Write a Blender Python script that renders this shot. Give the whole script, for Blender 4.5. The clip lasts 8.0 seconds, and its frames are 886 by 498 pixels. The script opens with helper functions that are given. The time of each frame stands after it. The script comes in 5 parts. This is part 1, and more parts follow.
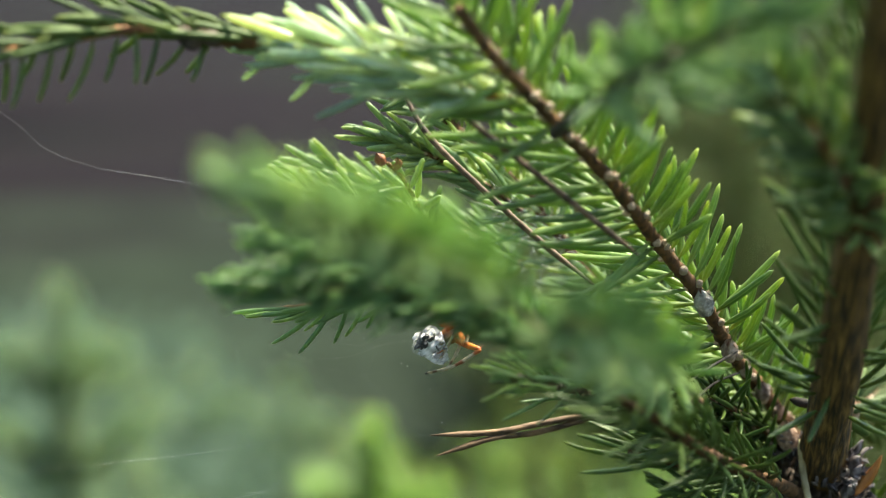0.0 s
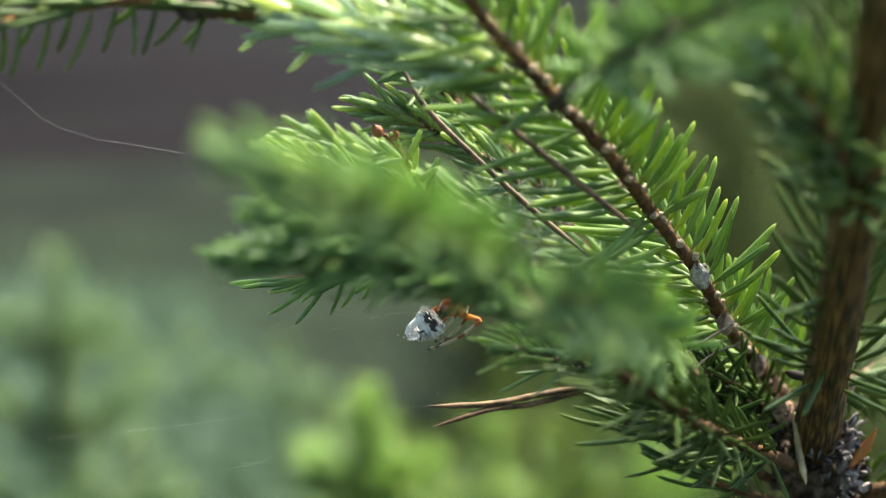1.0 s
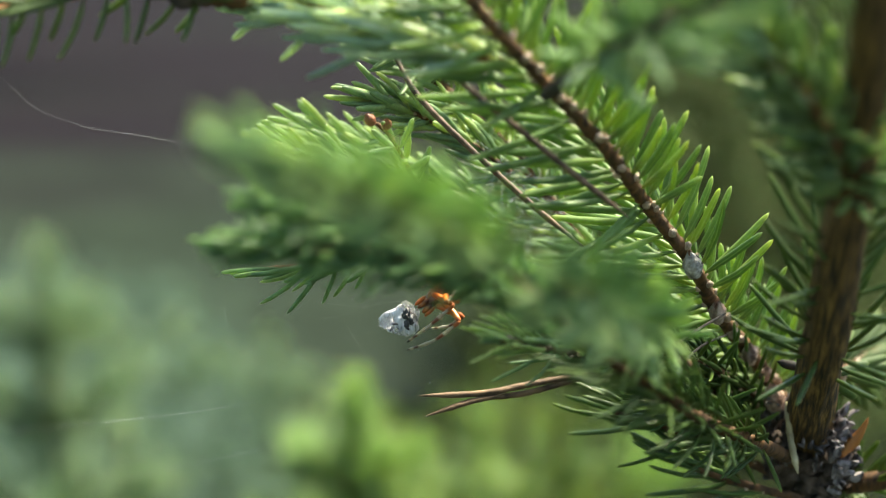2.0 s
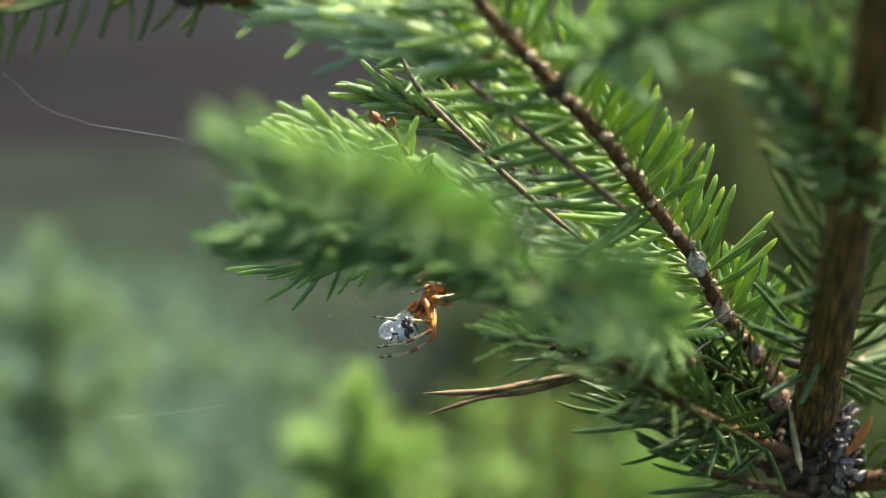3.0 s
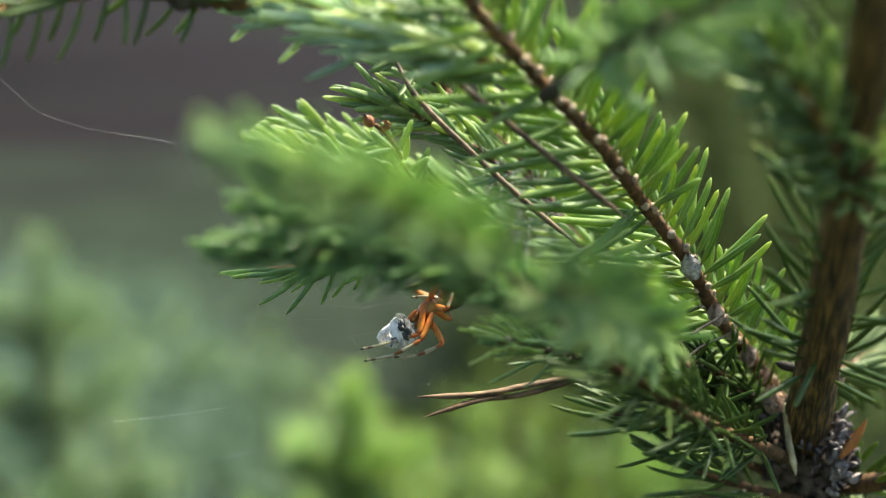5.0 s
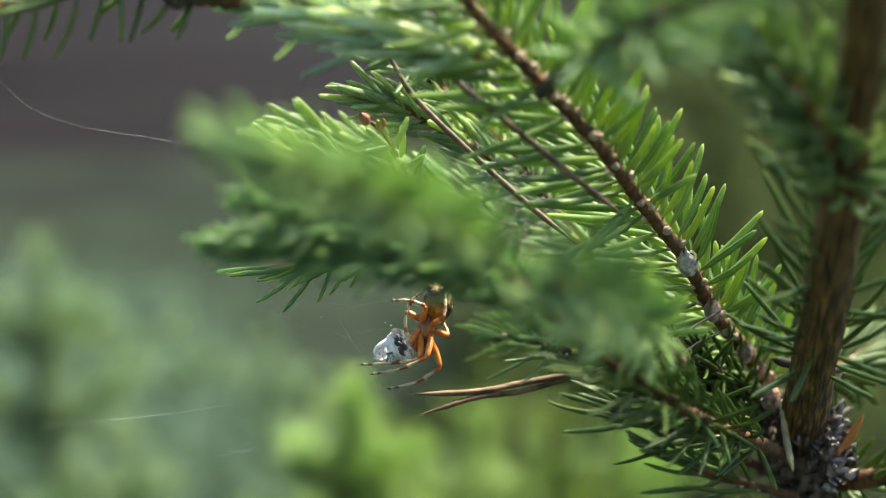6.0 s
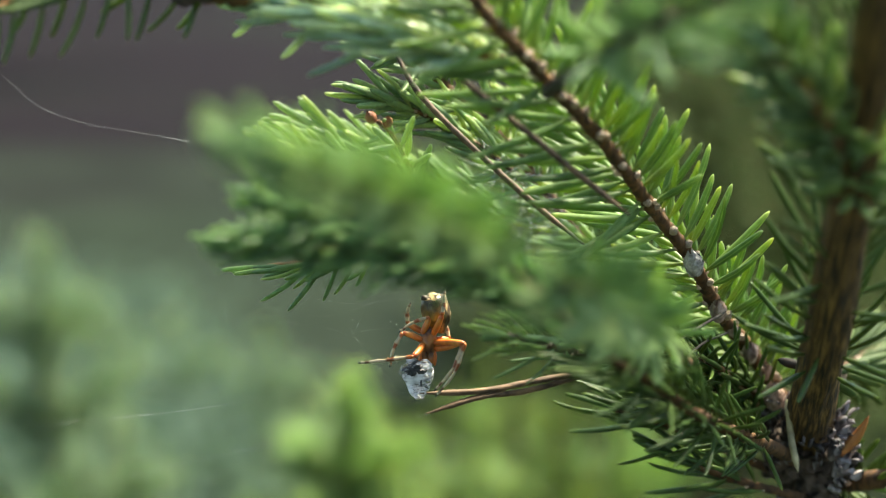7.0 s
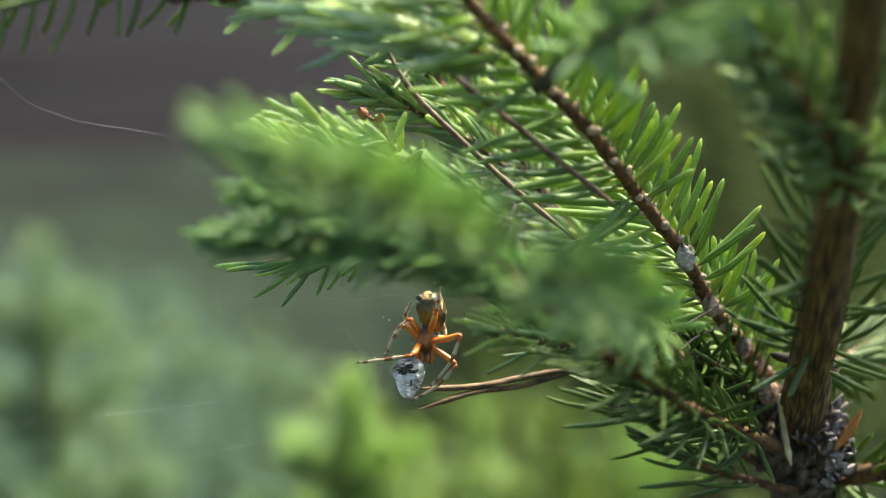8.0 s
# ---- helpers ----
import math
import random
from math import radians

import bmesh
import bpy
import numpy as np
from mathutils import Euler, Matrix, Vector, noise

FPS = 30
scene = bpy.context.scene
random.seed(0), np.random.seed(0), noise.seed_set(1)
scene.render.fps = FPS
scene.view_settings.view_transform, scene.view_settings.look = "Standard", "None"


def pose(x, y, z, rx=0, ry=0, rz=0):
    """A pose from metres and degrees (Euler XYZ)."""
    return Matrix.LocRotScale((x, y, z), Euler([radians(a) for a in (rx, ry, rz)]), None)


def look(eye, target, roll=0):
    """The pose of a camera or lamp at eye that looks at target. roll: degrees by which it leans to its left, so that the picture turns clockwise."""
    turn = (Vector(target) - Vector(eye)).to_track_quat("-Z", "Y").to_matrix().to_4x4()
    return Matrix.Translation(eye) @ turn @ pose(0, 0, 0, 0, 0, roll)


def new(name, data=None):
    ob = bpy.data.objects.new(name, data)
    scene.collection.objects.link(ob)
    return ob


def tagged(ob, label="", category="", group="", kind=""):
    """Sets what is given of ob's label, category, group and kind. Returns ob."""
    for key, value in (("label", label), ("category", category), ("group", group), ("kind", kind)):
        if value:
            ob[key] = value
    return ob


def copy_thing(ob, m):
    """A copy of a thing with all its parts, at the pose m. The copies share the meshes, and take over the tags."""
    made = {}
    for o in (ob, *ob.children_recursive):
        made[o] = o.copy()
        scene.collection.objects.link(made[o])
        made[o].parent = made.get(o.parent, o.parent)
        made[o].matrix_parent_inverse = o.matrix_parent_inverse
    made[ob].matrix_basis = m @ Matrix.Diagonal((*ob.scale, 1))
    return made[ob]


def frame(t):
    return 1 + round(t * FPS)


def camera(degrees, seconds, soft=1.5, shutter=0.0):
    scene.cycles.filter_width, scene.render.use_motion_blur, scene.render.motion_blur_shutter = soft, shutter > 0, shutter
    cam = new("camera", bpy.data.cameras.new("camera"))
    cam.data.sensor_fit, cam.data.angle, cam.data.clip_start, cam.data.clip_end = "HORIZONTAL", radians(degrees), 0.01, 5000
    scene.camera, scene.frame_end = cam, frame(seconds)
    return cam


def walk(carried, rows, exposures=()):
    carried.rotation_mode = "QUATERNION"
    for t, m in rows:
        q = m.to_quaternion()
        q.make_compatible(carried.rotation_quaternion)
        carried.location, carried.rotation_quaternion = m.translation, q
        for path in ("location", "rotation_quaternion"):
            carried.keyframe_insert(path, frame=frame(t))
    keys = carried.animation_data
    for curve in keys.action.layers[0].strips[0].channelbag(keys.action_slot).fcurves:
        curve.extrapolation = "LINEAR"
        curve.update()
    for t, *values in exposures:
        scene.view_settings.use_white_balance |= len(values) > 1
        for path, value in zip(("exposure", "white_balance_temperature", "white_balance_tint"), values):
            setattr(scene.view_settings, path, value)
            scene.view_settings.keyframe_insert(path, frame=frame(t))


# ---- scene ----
# The camera: a short tele lens about half a metre from a young spruce, held by hand.
cam = camera(20.0, 8.0, soft=1.1)
EYE_HEIGHT, TILT = 0.6, -8.0
FOCUS, F_STOP = 0.514, 9.0
cam.data.dof.use_dof = True
cam.data.dof.focus_distance, cam.data.dof.aperture_fstop = FOCUS, F_STOP
cam.data.dof.aperture_blades = 9
START = pose(0, -0.5, EYE_HEIGHT, 90 + TILT, 0, 0)
# seconds; millimetres right, up, ahead; degrees up, left, and of lean
SWAY = [
    (0.0, 3.04, -0.97, -0.44, 1.053, 0.578, -0.367),
    (0.1, 2.90, -0.89, -0.62, 1.621, 0.395, -0.345),
    (0.2, 2.77, -0.80, -0.80, 1.570, 0.754, -0.323),
    (0.3, 2.64, -0.71, -0.98, 1.338, 0.546, -0.301),
    (0.4, 2.51, -0.62, -1.16, 1.094, 0.944, -0.280),
    (0.5, 2.38, -0.53, -1.34, 1.071, 0.906, -0.258),
    (0.6, 2.41, -0.45, -1.25, 0.915, 0.586, -0.234),
    (0.7, 2.44, -0.36, -1.16, 0.915, 0.655, -0.210),
    (0.8, 2.48, -0.28, -1.07, 0.736, 0.801, -0.186),
    (1.0, 2.55, -0.10, -0.90, 0.311, 0.443, -0.138),
    (1.5, 1.11, 0.09, -0.36, 0.074, 0.071, -0.110),
    (3.0, 1.07, 0.36, -0.09, -0.036, 0.197, 0.049),
    (3.5, 0.83, 0.68, -0.13, -0.032, 0.172, 0.052),
    (4.0, 1.86, 0.00, -0.62, 0.057, 0.131, -0.176),
    (4.5, 0.70, 1.55, -0.06, -0.070, 0.059, 0.071),
    (6.0, 1.84, -0.63, -0.90, 0.090, 0.073, -0.247),
    (6.5, 0.29, -0.35, -0.35, 0.037, -0.046, -0.103),
    (7.0, -0.00, 0.00, 0.00, 0.000, 0.000, 0.000),
    (7.5, 2.15, -0.66, -0.53, 0.023, 0.126, -0.119),
    (8.0, 2.15, -1.16, -0.83, 0.030, 0.065, -0.239),
]
walk(cam, [(t, START @ pose(x / 1000, y / 1000, -ahead / 1000, up, left, lean)) for t, x, y, ahead, up, left, lean in SWAY],
     exposures=[(0.0, 2.12, 6950, -3), (8.0, 2.12, 6950, -3)])

# ---- world, sun, exposure ----
SUN_HIGH, SUN_ROUND = 60.0, 58.0
world = bpy.data.worlds.new("forest_sky")
scene.world = world
world.use_nodes = True
sky = world.node_tree.nodes.new("ShaderNodeTexSky")
sky.sky_type, sky.sun_disc = "NISHITA", False
sky.sun_elevation, sky.sun_rotation = radians(SUN_HIGH), radians(SUN_ROUND)
world.node_tree.links.new(sky.outputs[0], world.node_tree.nodes["Background"].inputs[0])
world.node_tree.nodes["Background"].inputs[1].default_value = 0.088
sun = new("sun", bpy.data.lights.new("sun", "SUN"))
sun.data.energy, sun.data.angle, sun.data.color = 5.0, radians(11), (1.0, 0.93, 0.80)
sx, sy = math.sin(radians(SUN_ROUND)), math.cos(radians(SUN_ROUND))
sun.matrix_basis = look((4 * sx, 4 * sy, 4 * math.tan(radians(SUN_HIGH))), (0, 0, 0))


# ---- materials ----
def material(name, rough=0.6, metal=0.0):
    m = bpy.data.materials.new(name)
    m.use_nodes = True
    shader = m.node_tree.nodes["Principled BSDF"]
    shader.inputs["Roughness"].default_value = rough
    shader.inputs["Metallic"].default_value = metal
    return m, m.node_tree.nodes, m.node_tree.links, shader


def ramp(nodes, stops):
    r = nodes.new("ShaderNodeValToRGB")
    while len(r.color_ramp.elements) < len(stops):
        r.color_ramp.elements.new(0.5)
    for e, (at, colour) in zip(r.color_ramp.elements, stops):
        e.position, e.color = at, (*colour, 1)
    return r


def grain(nodes, links, scale, detail=4, stretch=None, out="Object"):
    """Noise in the thing's own space, stretched along an axis if wanted."""
    co = nodes.new("ShaderNodeTexCoord")
    n = nodes.new("ShaderNodeTexNoise")
    n.inputs["Scale"].default_value, n.inputs["Detail"].default_value = scale, detail
    if stretch:
        mp = nodes.new("ShaderNodeMapping")
        mp.inputs["Scale"].default_value = stretch
        links.new(co.outputs[out], mp.inputs[0])
        links.new(mp.outputs[0], n.inputs["Vector"])
    else:
        links.new(co.outputs[out], n.inputs["Vector"])
    return n


def relief(nodes, links, shader, height, strength, distance):
    b = nodes.new("ShaderNodeBump")
    b.inputs["Strength"].default_value, b.inputs["Distance"].default_value = strength, distance
    links.new(height, b.inputs["Height"])
    links.new(b.outputs[0], shader.inputs["Normal"])


def mixed(nodes, links, fac, a, b, kind="MIX"):
    m = nodes.new("ShaderNodeMix")
    m.data_type, m.blend_type = "RGBA", kind
    for socket, value in ((0, fac), (6, a), (7, b)):
        if isinstance(value, (float, int)):
            m.inputs[socket].default_value = value
        elif isinstance(value, tuple):
            m.inputs[socket].default_value = (*value, 1)
        else:
            links.new(value, m.inputs[socket])
    return m.outputs[2]


def needle_material(name, base, middle, tip, through_light=0.3, rough=0.38):
    """Needle green along its length, with pale breather lines, and light let through."""
    m, nodes, links, shader = material(name, rough)
    shader.inputs["Specular IOR Level"].default_value = 0.36
    uv = nodes.new("ShaderNodeUVMap")
    split = nodes.new("ShaderNodeSeparateXYZ")
    links.new(uv.outputs[0], split.inputs[0])
    along = ramp(nodes, ((0.0, base), (0.25, middle), (0.85, middle), (1.0, tip)))
    links.new(split.outputs[0], along.inputs[0])
    info, isle = nodes.new("ShaderNodeObjectInfo"), nodes.new("ShaderNodeNewGeometry")
    add = nodes.new("ShaderNodeMath")
    add.operation = "ADD"
    links.new(info.outputs["Random"], add.inputs[0])
    links.new(isle.outputs["Random Per Island"], add.inputs[1])
    frac = nodes.new("ShaderNodeMath")
    frac.operation = "FRACT"
    links.new(add.outputs[0], frac.inputs[0])
    vary = ramp(nodes, ((0.0, (0.55, 0.62, 0.6)), (0.5, (1, 1, 1)), (1.0, (1.35, 1.2, 0.9))))
    links.new(frac.outputs[0], vary.inputs[0])
    tone = mixed(nodes, links, 1.0, along.outputs[0], vary.outputs[0], "MULTIPLY")
    wave = nodes.new("ShaderNodeTexWave")
    wave.bands_direction = "Y"
    wave.inputs["Scale"].default_value, wave.inputs["Distortion"].default_value = 1.3, 0.3
    links.new(uv.outputs[0], wave.inputs["Vector"])
    line = ramp(nodes, ((0.8, (0, 0, 0)), (1.0, (0.35, 0.35, 0.35))))
    links.new(wave.outputs[0], line.inputs[0])
    tone = mixed(nodes, links, line.outputs[0], tone, tuple(1.05 * c + 0.04 for c in tip))
    spots = grain(nodes, links, 900, 3)
    fleck = ramp(nodes, ((0.45, (0.86, 0.86, 0.86)), (0.7, (1.08, 1.08, 1.05))))
    links.new(spots.outputs[0], fleck.inputs[0])
    tone = mixed(nodes, links, 1.0, tone, fleck.outputs[0], "MULTIPLY")
    links.new(tone, shader.inputs["Base Color"])
    relief(nodes, links, shader, spots.outputs[0], 0.15, 0.0002)
    glow = nodes.new("ShaderNodeBsdfTranslucent")
    warm = mixed(nodes, links, 1.0, tone, (1.33, 1.30, 0.86), "MULTIPLY")
    links.new(warm, glow.inputs[0])
    mix = nodes.new("ShaderNodeMixShader")
    mix.inputs[0].default_value = through_light
    links.new(shader.outputs[0], mix.inputs[1])
    links.new(glow.outputs[0], mix.inputs[2])
    links.new(mix.outputs[0], nodes["Material Output"].inputs[0])
    return m


def bark_material(name, dark, light, scale, stretch, depth, rough=0.85, detail=6, low=0.3, high=0.7):
    m, nodes, links, shader = material(name, rough)
    n = grain(nodes, links, scale, detail, stretch)
    big = grain(nodes, links, scale * 0.15, 3)
    r = ramp(nodes, ((low, dark), (high, light)))
    links.new(n.outputs[0], r.inputs[0])
    patch = ramp(nodes, ((0.3, (0.6, 0.6, 0.65)), (0.7, (1.25, 1.2, 1.1))))
    links.new(big.outputs[0], patch.inputs[0])
    links.new(mixed(nodes, links, 1.0, r.outputs[0], patch.outputs[0], "MULTIPLY"), shader.inputs["Base Color"])
    relief(nodes, links, shader, n.outputs[0], 0.8, depth)
    return m


# Greens of one spruce; some copies are lighter or darker for light and shade.
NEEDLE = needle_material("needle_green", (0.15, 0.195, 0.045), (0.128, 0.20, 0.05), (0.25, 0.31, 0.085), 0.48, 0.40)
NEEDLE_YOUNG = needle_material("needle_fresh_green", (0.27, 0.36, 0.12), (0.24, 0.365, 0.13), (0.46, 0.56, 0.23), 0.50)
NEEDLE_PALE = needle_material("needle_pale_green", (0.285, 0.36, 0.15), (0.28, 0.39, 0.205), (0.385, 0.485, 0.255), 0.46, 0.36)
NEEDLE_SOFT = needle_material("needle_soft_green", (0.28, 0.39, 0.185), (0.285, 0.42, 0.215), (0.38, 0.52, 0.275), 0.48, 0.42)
# Pale blue-green holds the haze and lifts the seedlings' shadow side.
NEEDLE_HAZE = needle_material("seedling_haze_green", (0.26, 0.35, 0.23), (0.28, 0.39, 0.28), (0.35, 0.46, 0.32), 0.5)
NEEDLE_SHADED = needle_material("needle_shaded_green", (0.09, 0.12, 0.03), (0.075, 0.122, 0.03), (0.15, 0.19, 0.045), 0.22, 0.62)
# Whitish base colour stands in for sky reflected on the needles.
NEEDLE_SHEEN = needle_material("needle_painted_sheen", (0.49, 0.59, 0.42), (0.57, 0.68, 0.56), (0.61, 0.71, 0.58), 0.5, 0.22)
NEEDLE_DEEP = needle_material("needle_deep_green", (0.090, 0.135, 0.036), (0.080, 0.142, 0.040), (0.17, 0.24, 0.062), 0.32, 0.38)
NEEDLE_FRESH = needle_material("seedling_green", (0.185, 0.24, 0.08), (0.18, 0.258, 0.105), (0.26, 0.32, 0.125), 0.66)
# Brighter copy of the seedling green, with sunlight put into the colour.
NEEDLE_YELLOW = needle_material("seedling_sunlit_green", (0.34, 0.45, 0.19), (0.35, 0.49, 0.235), (0.44, 0.57, 0.27), 0.55)
NEEDLE_MID = needle_material("waxy_green", (0.18, 0.28, 0.105), (0.185, 0.32, 0.135), (0.29, 0.44, 0.19), 0.46, 0.35)
# Lightened copy that offsets the boughs' shadow on the drooping tip.
NEEDLE_TIP = needle_material("needle_lightened_green", (0.29, 0.40, 0.17), (0.29, 0.43, 0.20), (0.42, 0.55, 0.29), 0.5, 0.28)
BARK_TWIG = bark_material("twig_bark", (0.025, 0.013, 0.007), (0.20, 0.095, 0.035), 700, (1, 1, 0.5), 0.0006)
BARK_YOUNG = bark_material("shoot_bark", (0.13, 0.05, 0.018), (0.42, 0.20, 0.085), 700, (1, 1, 0.5), 0.0005)


def stem_bark():
    """Dark bark in long narrow ridges that follow the stem."""
    m, nodes, links, shader = material("stem_bark", 0.9)
    n = grain(nodes, links, 1.0, 6, (75, 34, 1), "UV")
    fine = grain(nodes, links, 1.0, 4, (500, 90, 1), "UV")
    r = ramp(nodes, ((0.36, (0.018, 0.010, 0.005)), (0.50, (0.095, 0.050, 0.014)), (0.66, (0.29, 0.165, 0.05))))
    links.new(n.outputs[0], r.inputs[0])
    f = ramp(nodes, ((0.3, (0.78, 0.78, 0.78)), (0.7, (1.15, 1.12, 1.1))))
    links.new(fine.outputs[0], f.inputs[0])
    links.new(mixed(nodes, links, 1.0, r.outputs[0], f.outputs[0], "MULTIPLY"), shader.inputs["Base Color"])
    relief(nodes, links, shader, n.outputs[0], 0.7, 0.0008)
    return m


BARK_RIDGED = stem_bark()
BARK_KNOT = bark_material("knot_bark", (0.012, 0.008, 0.006), (0.17, 0.12, 0.10), 420, (1, 1, 0.7), 0.0012, 0.85, 6)
BARK_GREY = bark_material("flaking_bark", (0.022, 0.016, 0.018), (0.33, 0.285, 0.31), 330, (1, 1, 0.6), 0.0012, 0.5, 7, 0.40, 0.60)
CUSHION = bark_material("needle_cushion", (0.38, 0.24, 0.16), (0.74, 0.58, 0.46), 500, (1, 1, 1), 0.0003, 0.38)
BUD = bark_material("bud_scale", (0.12, 0.045, 0.03), (0.72, 0.54, 0.47), 800, (1, 1, 0.4), 0.0006, 0.3)
RESIN = bark_material("resin_crust", (0.10, 0.08, 0.07), (0.66, 0.61, 0.57), 800, (1, 1, 1), 0.0006, 0.55)
DEAD = bark_material("dead_needle", (0.06, 0.035, 0.025), (0.22, 0.14, 0.10), 900, (0.4, 0.4, 0.4), 0.0002, 0.7)
DEAD_RUST = bark_material("rusty_needle", (0.06, 0.034, 0.022), (0.27, 0.165, 0.10), 700, (0.3, 1, 1), 0.0003, 0.8)
DEAD_PALE = bark_material("faded_needle", (0.30, 0.24, 0.13), (0.55, 0.47, 0.30), 900, (0.4, 0.4, 0.4), 0.0002, 0.55)
HUSK = bark_material("orange_husk", (0.42, 0.12, 0.024), (0.72, 0.28, 0.065), 400, (1, 1, 0.3), 0.0003, 0.5)
BUD_RED = bark_material("red_bud_scale", (0.11, 0.036, 0.018), (0.30, 0.11, 0.055), 700, (1, 1, 0.5), 0.0004, 0.5)
DARK_TWIG = bark_material("dead_twig", (0.008, 0.006, 0.005), (0.03, 0.021, 0.017), 700, (1, 1, 0.4), 0.0004)
TRUNK = bark_material("trunk_bark", (0.03, 0.025, 0.022), (0.11, 0.088, 0.08), 22, (1, 1, 0.25), 0.02)


def silk_material(name, alpha):
    m, nodes, links, shader = material(name, 0.35)
    shader.inputs["Base Color"].default_value = (0.8, 0.82, 0.85, 1)
    clear = nodes.new("ShaderNodeBsdfTransparent")
    mix = nodes.new("ShaderNodeMixShader")
    n = grain(nodes, links, 130, 3)
    r = ramp(nodes, ((0.35, (alpha * 0.6,) * 3), (0.65, (alpha,) * 3)))
    links.new(n.outputs[0], r.inputs[0])
    links.new(r.outputs[0], mix.inputs[0])
    links.new(clear.outputs[0], mix.inputs[1])
    links.new(shader.outputs[0], mix.inputs[2])
    links.new(mix.outputs[0], nodes["Material Output"].inputs[0])
    return m


SILK = silk_material("spider_silk", 0.45)
SILK_OLD = silk_material("dusty_web", 0.26)
SILK_SPECK = silk_material("web_dust", 0.8)


def wrap_material():
    """White silk wound in bands over a dark insect: thick where the bands cross, thin between them."""
    m, nodes, links, shader = material("silk_wrap", 0.7)
    shader.inputs["Specular IOR Level"].default_value = 0.2
    thick = grain(nodes, links, 230, 1)
    strands = grain(nodes, links, 1.0, 3, (500, 500, 1900))
    both = nodes.new("ShaderNodeMath")
    both.operation = "MULTIPLY_ADD"
    both.inputs[1].default_value = 0.45
    links.new(strands.outputs[0], both.inputs[0])
    links.new(thick.outputs[0], both.inputs[2])
    opaque = ramp(nodes, ((0.68, (0.10,) * 3), (0.77, (0.60,) * 3), (0.89, (1.0,) * 3)))
    links.new(both.outputs[0], opaque.inputs[0])
    shader.inputs["Base Color"].default_value = (0.87, 0.83, 0.89, 1)
    shader.inputs["Subsurface Weight"].default_value = 0.2
    shader.inputs["Subsurface Radius"].default_value = (0.002, 0.002, 0.002)
    relief(nodes, links, shader, both.outputs[0], 0.5, 0.0004)
    clear = nodes.new("ShaderNodeBsdfTransparent")
    mix = nodes.new("ShaderNodeMixShader")
    links.new(opaque.outputs[0], mix.inputs[0])
    links.new(clear.outputs[0], mix.inputs[1])
    links.new(shader.outputs[0], mix.inputs[2])
    links.new(mix.outputs[0], nodes["Material Output"].inputs[0])
    return m


WRAP = wrap_material()


def leg_material(name, stops, offset=0.0):
    """Banded leg: colour along its length."""
    m, nodes, links, shader = material(name, 0.34)
    uv = nodes.new("ShaderNodeUVMap")
    split = nodes.new("ShaderNodeSeparateXYZ")
    links.new(uv.outputs[0], split.inputs[0])
    r = ramp(nodes, stops)
    links.new(split.outputs[0], r.inputs[0])
    n = grain(nodes, links, 900, 3)
    fleck = ramp(nodes, ((0.35, (0.75, 0.72, 0.7)), (0.65, (1.1, 1.1, 1.1))))
    links.new(n.outputs[0], fleck.inputs[0])
    links.new(mixed(nodes, links, 1.0, r.outputs[0], fleck.outputs[0], "MULTIPLY"), shader.inputs["Base Color"])
    shader.inputs["Subsurface Weight"].default_value = 0.25
    shader.inputs["Subsurface Radius"].default_value = (0.002, 0.001, 0.0005)
    relief(nodes, links, shader, n.outputs[0], 0.3, 0.0002)
    return m


ORANGE, RUST, CREAM, SOOT = (0.48, 0.135, 0.02), (0.22, 0.065, 0.02), (0.50, 0.41, 0.28), (0.02, 0.015, 0.012)
LEG_UPPER = leg_material("orange_leg", ((0.0, (0.52, 0.13, 0.02)), (0.45, (0.60, 0.17, 0.025)), (0.78, (0.66, 0.26, 0.05)), (0.9, (0.52, 0.13, 0.035)), (1.0, (0.50, 0.12, 0.04))))
LEG_LOWER = leg_material("banded_leg", (
    (0.0, (0.48, 0.14, 0.03)), (0.11, (0.36, 0.10, 0.025)), (0.15, CREAM), (0.32, CREAM), (0.35, RUST), (0.46, RUST), (0.49, CREAM),
    (0.78, CREAM), (0.80, (0.16, 0.07, 0.03)), (0.86, (0.10, 0.05, 0.025)), (0.88, CREAM), (0.93, CREAM), (0.95, SOOT), (1.0, SOOT)))


def carapace_material():
    m, nodes, links, shader = material("carapace", 0.3)
    n = grain(nodes, links, 420, 3)
    r = ramp(nodes, ((0.38, (0.07, 0.025, 0.012)), (0.62, (0.42, 0.14, 0.03))))
    links.new(n.outputs[0], r.inputs[0])
    links.new(r.outputs[0], shader.inputs["Base Color"])
    return m


